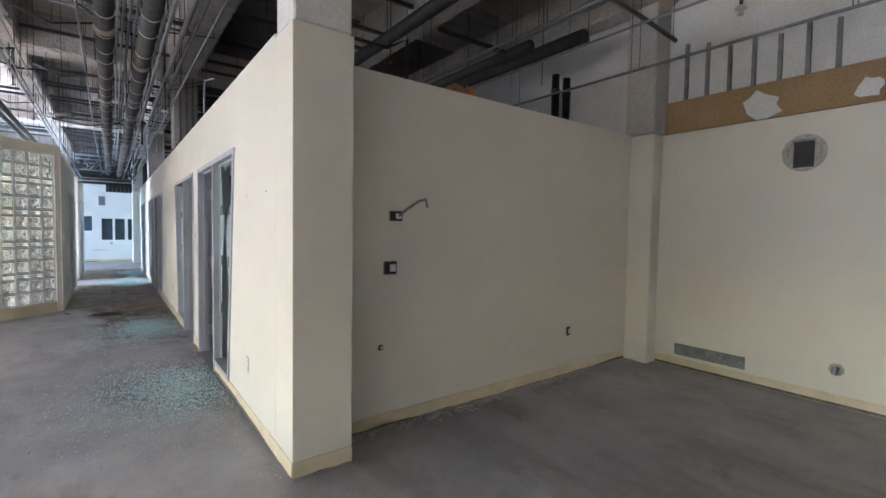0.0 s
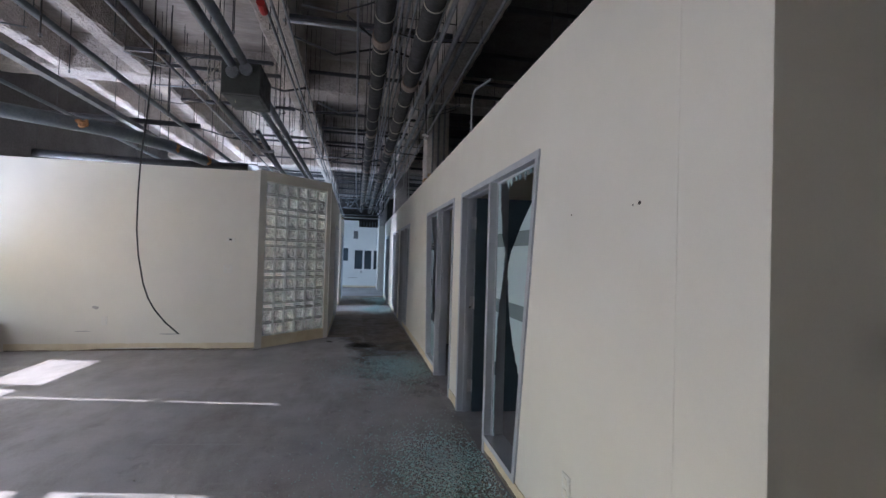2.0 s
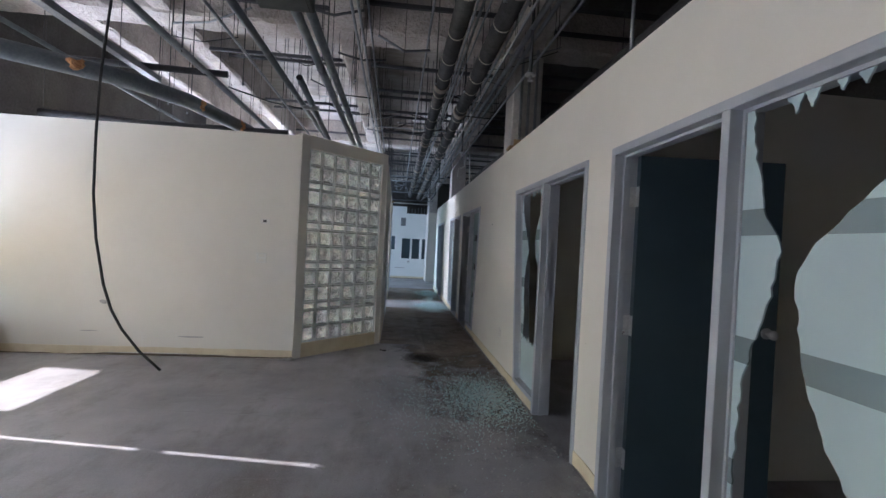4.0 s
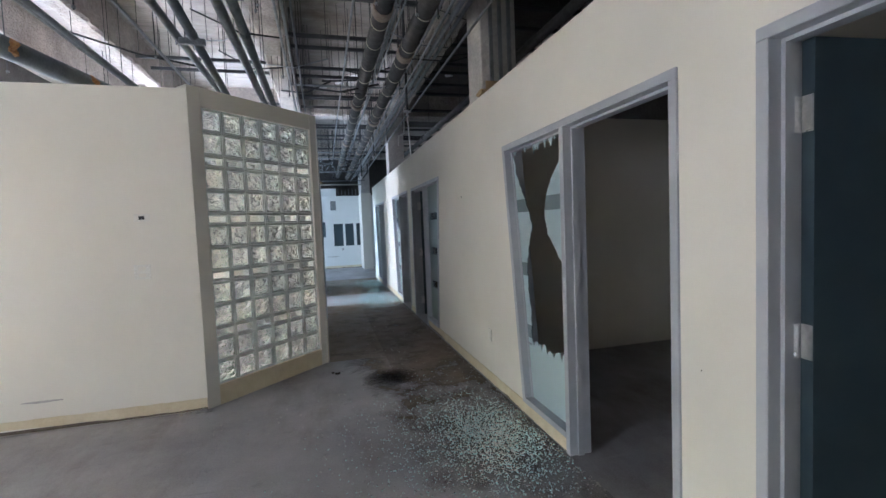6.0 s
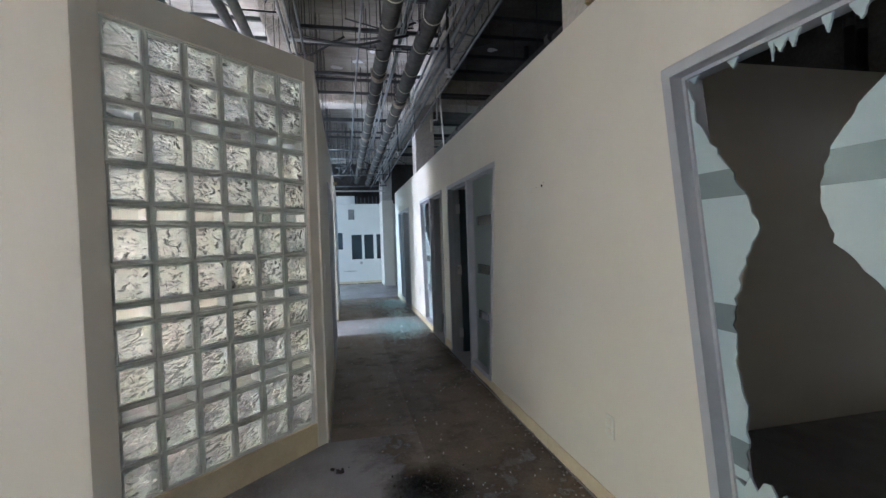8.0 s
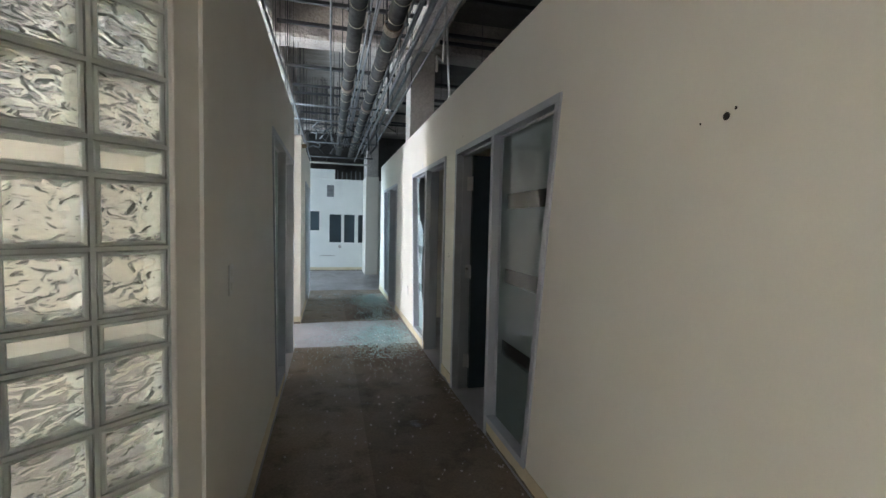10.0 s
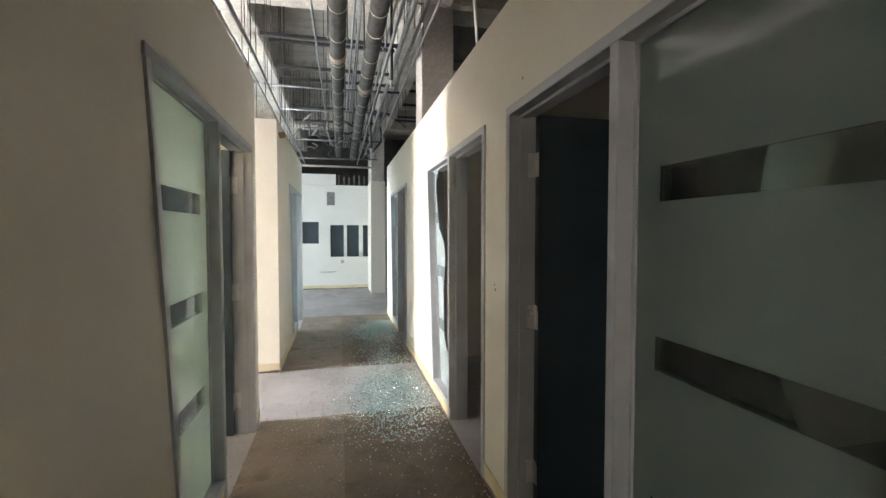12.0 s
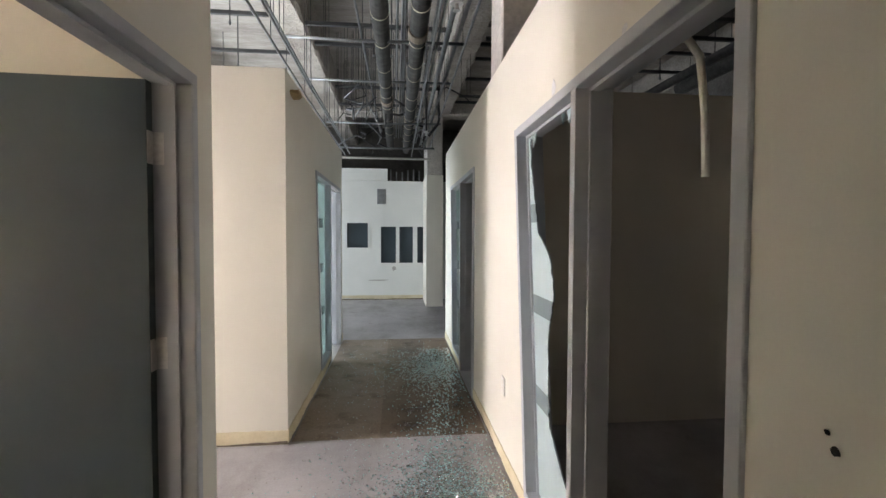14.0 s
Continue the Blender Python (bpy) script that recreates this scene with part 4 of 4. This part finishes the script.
# flat white patches painted in for bright spots of light under the slab
for x, y, r in ((-.30, 14.4, .11), (.05, 14.1, .10), (.33, 13.65, .13), (2.1, 13.35, .10)):
    pts = [(r * random.uniform(.6, 1.1) * math.cos(k / 11 * math.tau), r * random.uniform(.5, .9) * math.sin(k / 11 * math.tau)) for k in range(11)]
    bm = prism(pts, -.012, 0)
    bmesh.ops.rotate(bm, verts=bm.verts, matrix=Matrix.Rotation(radians(90), 3, "X"))
    t = thing("bright_ceiling_spot", pose(x, y, 4.425), "white patch standing for a spot of light on the slab", "plaster patch", "plaster patches")
    part("light_spot", bm, GYPSUM, t)


# ---- wall fittings ----
def plate(q, axis, w, h, mat, label, name="wall_plate", holes=True, cat="outlet"):
    """A cover plate on a wall: axis is the way it faces."""
    rz = {"-y": 0, "+x": 90, "-x": -90}[axis]
    t = thing(name, pose(*q, 0, 0, rz), label, cat)
    part("cover", cube(-w / 2, w / 2, -.007, -.0005, -h / 2, h / 2, bevel=.002), mat, t)
    if holes:
        for z in (-h * .22, h * .22):
            part("socket", cube(-w * .22, w * .22, -.0095, -.0072, z - h * .12, z + h * .12), WHITE_PL if mat is not WHITE_PL else CREAM, t)
    return t


plate((-1.865, 8.89, 1.21), "-y", .12, .12, WHITE_PL, "pale double light switch plate", "light_switch", cat="switch")
plate((-3.48, 8.89, .43), "-y", .075, .12, WHITE_PL, "pale wall outlet plate")
plate((3.12, 2.955, .45), "-y", .075, .12, WHITE_PL, "pale wall outlet plate")
plate((4.04, 2.955, .46), "-y", .075, .12, WHITE_PL, "pale wall outlet plate")
plate((RX, 3.67, .42), "-x", .075, .12, WHITE_PL, "pale wall outlet plate")
plate((RX, 8.6, .46), "-x", .075, .12, WHITE_PL, "pale wall outlet plate")
plate((RX, 14.45, .52), "-x", .075, .12, WHITE_PL, "pale wall outlet plate")
plate((LX, 10.25, 1.22), "+x", .08, .125, WHITE_PL, "pale light switch plate", "light_switch", cat="switch")
plate((-0.03, NORTH, 2.35), "-y", .20, .34, GALV, "grey metal plate on the far wall", holes=False, cat="plate")


def open_box(q, rz, w, h, label):
    t = thing("open_outlet_box", pose(*q, 0, 0, rz), label, "outlet box")
    # flat black plate in place of the shaded inside of the box
    part("hollow", cube(-w / 2, w / 2, -.004, -.0005, -h / 2, h / 2), BLACK, t)
    bm = cube(-w / 2 - .006, -w / 2, -.008, -.0005, -h / 2, h / 2)
    box(bm, w / 2, w / 2 + .006, -.008, -.0005, -h / 2, h / 2)
    box(bm, -w / 2, w / 2, -.008, -.0005, h / 2, h / 2 + .006), box(bm, -w / 2, w / 2, -.008, -.0005, -h / 2 - .006, -h / 2)
    part("rim", bm, GALV, t)
    part("socket", cube(-w * .05, w * .42, -.016, -.005, -h * .3, h * .3, bevel=.003), WHITE_PL, t)
    return t


ob1 = open_box((1.88, 2.955, 1.56), 0, .10, .065, "open outlet box with a cable stub")
part("cable_stub", tube(bmesh.new(), [(.02, -.01, 0), (.06, -.06, .05), (.14, -.09, .11), (.22, -.07, .13), (.24, -.06, .07)], .010, 8), GALV, ob1)
open_box((1.835, 2.955, 1.18), 0, .10, .09, "open outlet box with a loose socket")
open_box((3.93, 2.955, .45), 0, .05, .08, "open outlet box in the front wall")
open_box((1.76, 2.955, .60), 0, .03, .03, "tiny open box low on the wall")
ts = plate((-1.84, 8.89, 1.65), "-y", .115, .06, WHITE_PL, "pale thermostat backplate with a dark wire hole", "thermostat", holes=False, cat="thermostat")
# black chip drawn for the dark of the wire hole
part("wire_hole", cube(-.022, .018, -.0095, -.0072, -.014, .014), BLACK, ts)

hole = thing("duct_hole", pose(EAST, 1.40, 2.20, 0, 0, -90), "round stained cut-out with a dark duct stub", "duct opening")
part("stain_ring", tube(bmesh.new(), [(0, -.001, 0), (0, -.004, 0)], .165, 28), DIRT, hole, "greyed ring of bare board")
part("collar", tube(bmesh.new(), [(0, -.004, 0), (0, -.016, 0)], .12, 24, cap=False), GALV, hole)
# black slab on the wall stands for the dark depth of the duct
part("throat", cube(-.075, .075, -.012, -.005, -.13, .12, bevel=.003), BLACK, hole)
part("bracket", cube(-.085, .085, -.02, -.013, .10, .118), GALV, hole)
vent = thing("low_vent", pose(EAST, 2.12, .20, 0, 0, -90), "long grey blanked vent low on the wall", "vent")
part("blank", cube(-.34, .34, -.012, -.007, -.062, .062, bevel=.002), GALV, vent)
for k in (-.3, 0, .12, .3):
    part("screw", tube(bmesh.new(), [(k, -.013, 0), (k, -.017, 0)], .006, 8), STEEL, vent)
stub = thing("pipe_stub", pose(EAST, 1.10, .32, 0, 0, -90), "broken plaster hole with a capped pipe stub", "pipe stub")
part("broken_plaster", tube(bmesh.new(), [(0, -.001, 0), (0, -.005, 0)], .055, 9), DIRT, stub)
part("stub", tube(bmesh.new(), [(0, -.005, .01), (0, -.06, .02), (0, -.07, -.03)], .020, 8), GALV, stub)

for q, r in (((RX, 3.68, 1.70), .005), ((RX, 9.33, 1.785), .011), ((RX, 9.30, 1.80), .005), ((RX, 9.42, 1.78), .004), ((RX, 11.9, 2.2), .006), ((RX, 3.16, 1.70), .008), ((RX, 3.20, 1.695), .004), ((RX, 6.20, .87), .003), ((RX, 12.26, 1.165), .008), ((RX, 12.275, 1.19), .005)):
    t = thing("wall_hole", pose(*q), "small ragged hole knocked in the plasterboard", "wall hole", "wall damage")
    bm = bmesh.new()
    bmesh.ops.create_circle(bm, cap_ends=True, segments=9, radius=r)
    for v in bm.verts:
        v.co = Vector((-.003, v.co.x * random.uniform(.7, 1.3), v.co.y * random.uniform(.7, 1.3)))
    # near-black disc on the wall face, painted for the dark inside the hole
    part("gouge", bm, SOOT, t)
for q, w, h in (((-3.75, 8.888, .28), .22, .012), ((-2.62, 8.888, .24), .30, .02), ((-3.6, 8.888, .62), .10, .05), ((-0.1, NORTH - .002, .45), .5, .03), ((0.25, NORTH - .002, .72), .1, .12)):
    t = thing("scuff_mark", pose(*q), "dark scuff mark rubbed on the wall", "scuff mark", "wall damage")
    pts = [(w / 2 * math.cos(k / 12 * math.tau) * random.uniform(.7, 1.1), h / 2 * math.sin(k / 12 * math.tau) * random.uniform(.6, 1.2)) for k in range(12)]
    part("scuff", prism(pts, -.002, -.0005), DIRT, t)

for y, z, w, h in ((13.57, 2.15, .03, .05), (12.95, 2.13, .02, .02)):
    t = thing("paint_chip", pose(RX, y, z, 0, 0, -90), "white chip where the wall paint came off", "paint chip", "wall damage")
    pts = [(w * math.cos(k / 8 * math.tau) * random.uniform(.5, 1.1), h * math.sin(k / 8 * math.tau) * random.uniform(.5, 1.1)) for k in range(8)]
    part("chip", prism(pts, -.002, -.0005), GYPSUM, t)

# the cable that hangs before the lobby wall
run("hanging_cable", [(-1.61, 5.6, 4.44), (-1.61, 5.6, 2.97), (-1.64, 5.6, 2.53), (-1.67, 5.6, 2.20), (-1.68, 5.6, 1.92), (-1.68, 5.6, 1.63), (-1.66, 5.6, 1.42), (-1.62, 5.6, 1.21), (-1.58, 5.6, 1.09), (-1.53, 5.6, 1.00), (-1.45, 5.6, 0.90), (-1.35, 5.6, 0.81)], .0062, BLACK, "black cable hanging from the ceiling", "cable", n=8, hung=False)

# torn edges on the partition tops
for q in ((2.45, 3.0, 2.572), (1.07, 8.66, 2.652), (LX - .06, 13.5, 2.652), (LX + .004, 15.05, 2.50), (2.6, 3.0, 2.572)):
    t = thing("torn_board", pose(*q), "torn tan scrap of board paper on the wall top", "torn board", "torn board")
    bm = cube(-.05, .05, -.04, .07, 0, .045, bevel=.006)
    for v in bm.verts:
        v.co += Vector((random.uniform(-.015, .015), random.uniform(-.02, .02), random.uniform(0, .02)))
    part("scrap", bm, TAN if q[0] < 2 else RUST, t)
pb = thing("board_offcut", pose(1.16, 8.66, 2.652), "tan paper-faced board offcut leaning on the column", "board")
part("panel", cube(-.08, .25, -.02, .0, 0, .14), TAN, pb)
for k in range(3):
    st = thing("metal_stud", pose(1.14 + k * .09, 8.70, 2.652), "bare galvanised stud beside the column", "metal stud", "bare studs")
    part("web", cube(0, .03, -.03, 0, 0, 1.25), GALV, st)

# frames round the openings in the far wall
for a, b, z0, z1 in NICHES:
    t = thing("wall_niche", pose((a + b) / 2, NORTH + .09, z0), "dark glazed opening in the far wall", "opening", "far wall openings", kind="structure")
    part("dark_pane", cube(-(b - a) / 2, (b - a) / 2, 0, .01, 0, z1 - z0), LEAF, t)
    if a < -.5:
        bm = cube(-(b - a) / 2 - .05, (b - a) / 2 + .05, -.105, -.092, z1 - z0, z1 - z0 + .05)
        box(bm, -(b - a) / 2 - .05, (b - a) / 2 + .05, -.105, -.092, -.05, 0)
        box(bm, (b - a) / 2, (b - a) / 2 + .05, -.105, -.092, 0, z1 - z0)
        part("surround", bm, WHITEW, t)
for k in range(9):
    st = thing("metal_stud", pose(-.1 + k * .13, NORTH + .02, 2.702), "bare stud stub above the far wall", "metal stud", "bare studs")
    part("web", cube(0, .03, 0, .04, 0, random.uniform(.15, .3)), GALV, st)
run("steel_conduit", [(-3, 20.6, 3.02), (1.0, 20.62, 3.0)], .022, WHITE_PL, "white conduit crossing before the far wall", "conduit", n=8)
tagged(part("trim", cube(-2.2, .1, NORTH + .01, NORTH + .13, 2.705, 2.98), WHITEW), "white board strip above the far wall", "trim", kind="structure")


# ---- broken glass, soot and grit on the floor ----
def scatter(name, mat, count, place, size, label, cat):
    verts, faces = [], []
    for _ in range(count):
        x, y = place()
        s = random.uniform(*size)
        a = random.uniform(0, math.tau)
        h = s * random.uniform(.35, .8)
        i = len(verts)
        t = random.uniform(-.4, .4)
        for dx, dy in ((-1, -1), (1, -.8), (.8, 1), (-.9, .9)):
            px, py = dx * s / 2 * random.uniform(.6, 1.1), dy * s / 2 * random.uniform(.6, 1.1)
            vx, vy = x + px * math.cos(a) - py * math.sin(a), y + px * math.sin(a) + py * math.cos(a)
            verts += [(vx, vy, .001 + max(0, px * t)), (vx, vy, .001 + h + max(0, px * t))]
        faces += [(i, i + 2, i + 4, i + 6), (i + 1, i + 7, i + 5, i + 3)] + [(i + 2 * k, i + 2 * k + 1, i + (2 * k + 3) % 8, i + (2 * k + 2) % 8) for k in range(4)]
    me = bpy.data.meshes.new(name)
    me.from_pydata(verts, [], faces)
    me.materials.append(mat)
    return tagged(new(name, me), label, cat, kind="stuff")


def heap(cx, cy, sx, sy, xmax=RX - .02):
    def place():
        while True:
            x, y = random.gauss(cx, sx), random.gauss(cy, sy)
            if x < xmax:
                return x, y
    return place


def trail():
    y = random.uniform(13.0, 17.4)
    return min(.98, random.gauss(.62 + (y - 14) * .07, .10 + .1 * random.random())), y


for cx, cy, n in ((.70, 4.75, 3000), (.66, 7.65, 3000), (.66, 13.95, 3000), (.74, 16.6, 1200)):
    scatter("broken_glass", SHARD, int(n * 1.9), heap(cx, cy, .19, .30), (.004, .013), "heap of crumbled green tempered glass on the floor", "broken glass")
    scatter("broken_glass", SHARD, n, heap(cx - .25, cy - .1, .38, .55), (.003, .010), "scattered crumbs of tempered glass on the floor", "broken glass")
scatter("broken_glass", SHARD, 2200, trail, (.006, .017), "trail of glass crumbs along the corridor", "broken glass")
scatter("floor_grit", DIRT, 1600, lambda: (random.uniform(-1.4, .95), random.uniform(2.6, 18)), (.003, .012), "pale grit and plaster crumbs on the floor", "grit")
scatter("floor_grit", DIRT, 500, lambda: (random.uniform(RX + .02, 5), 2.93 - abs(random.gauss(0, .05))), (.006, .03), "plaster crumbs along the wall foot", "grit")
scatter("floor_grit", DIRT, 60, heap(-1.50, 8.84, .05, .012), (.008, .03), "lump of broken plaster at the wall corner", "grit")
scatter("floor_grit", DIRT, 400, lambda: (random.uniform(RX - .07, RX - .012), random.uniform(2.7, 13.5)), (.003, .014), "plaster crumbs along the corridor wall foot", "grit")
scatter("soot_debris", SOOT, 14, heap(-.36, 9.42, .03, .02), (.008, .022), "few black crumbs beside the glass block screen", "charred debris")
scatter("soot_debris", SOOT, 140, heap(.16, 9.1, .12, .08), (.005, .014), "small heap of charred debris on the floor", "charred debris")
st = bmesh.new()
bmesh.ops.create_circle(st, cap_ends=True, segments=40, radius=.30)
for v in st.verts:
    f = 1 + .35 * noise.noise(v.co * 6)
    v.co = Vector((v.co.x * f, v.co.y * f * .9, 0))
bmesh.ops.translate(st, verts=st.verts, vec=(.16, 9.12, .004))


def soot_material():
    m, t, b = nodes("soot_stain")
    b.inputs["Base Color"].default_value, b.inputs["Roughness"].default_value = (.012, .011, .01, 1), .95
    tc = t.nodes.new("ShaderNodeTexCoord")
    gr_ = t.nodes.new("ShaderNodeTexGradient")
    gr_.gradient_type = "SPHERICAL"
    mp = t.nodes.new("ShaderNodeMapping")
    mp.inputs["Location"].default_value, mp.inputs["Scale"].default_value = (-.16 / .32, -9.12 / .30, 0), (1 / .32, 1 / .30, 1)
    t.links.new(tc.outputs["Object"], mp.inputs[0]), t.links.new(mp.outputs[0], gr_.inputs[0])
    c = mix(t, .75, gr_.outputs[0], noise_tex(t, 9, 6, .7), "MULTIPLY")
    t.links.new(ramp(t, c, [(.02, (0, 0, 0)), (.55, (.9, .9, .9))]), b.inputs["Alpha"])
    return m


tagged(part("soot_stain", st, soot_material()), "black soot stain burnt into the concrete floor", "soot stain", kind="stuff")

SEAM = surface("pale_floor_seam", (0.34, 0.34, 0.35), (0.44, 0.44, 0.45), 6.0, 0.7)
for x0, x1, y, lean_ in ((-2.4, -0.75, 7.25, -.11), (-1.9, -0.6, 7.62, -.11), (-1.45, -0.7, 5.45, -.11), (-1.6, -0.5, 4.75, -.11), (-1.7, -0.5, 3.7, -.1)):
    n, bm = 24, bmesh.new()
    rows = []
    for k in range(n + 1):
        x = x0 + (x1 - x0) * k / n
        y_ = y + (x - x0) * lean_
        w = .006 + random.uniform(0, .005)
        rows.append([bm.verts.new((x, y_ - w, .003)), bm.verts.new((x, y_ + w, .003))])
    for q, r in zip(rows, rows[1:]):
        bm.faces.new((q[0], r[0], r[1], q[1]))
    tagged(part("floor_seam", bm, SEAM), "pale filler seam scraped across the concrete", "floor seam", "floor seams", kind="structure")
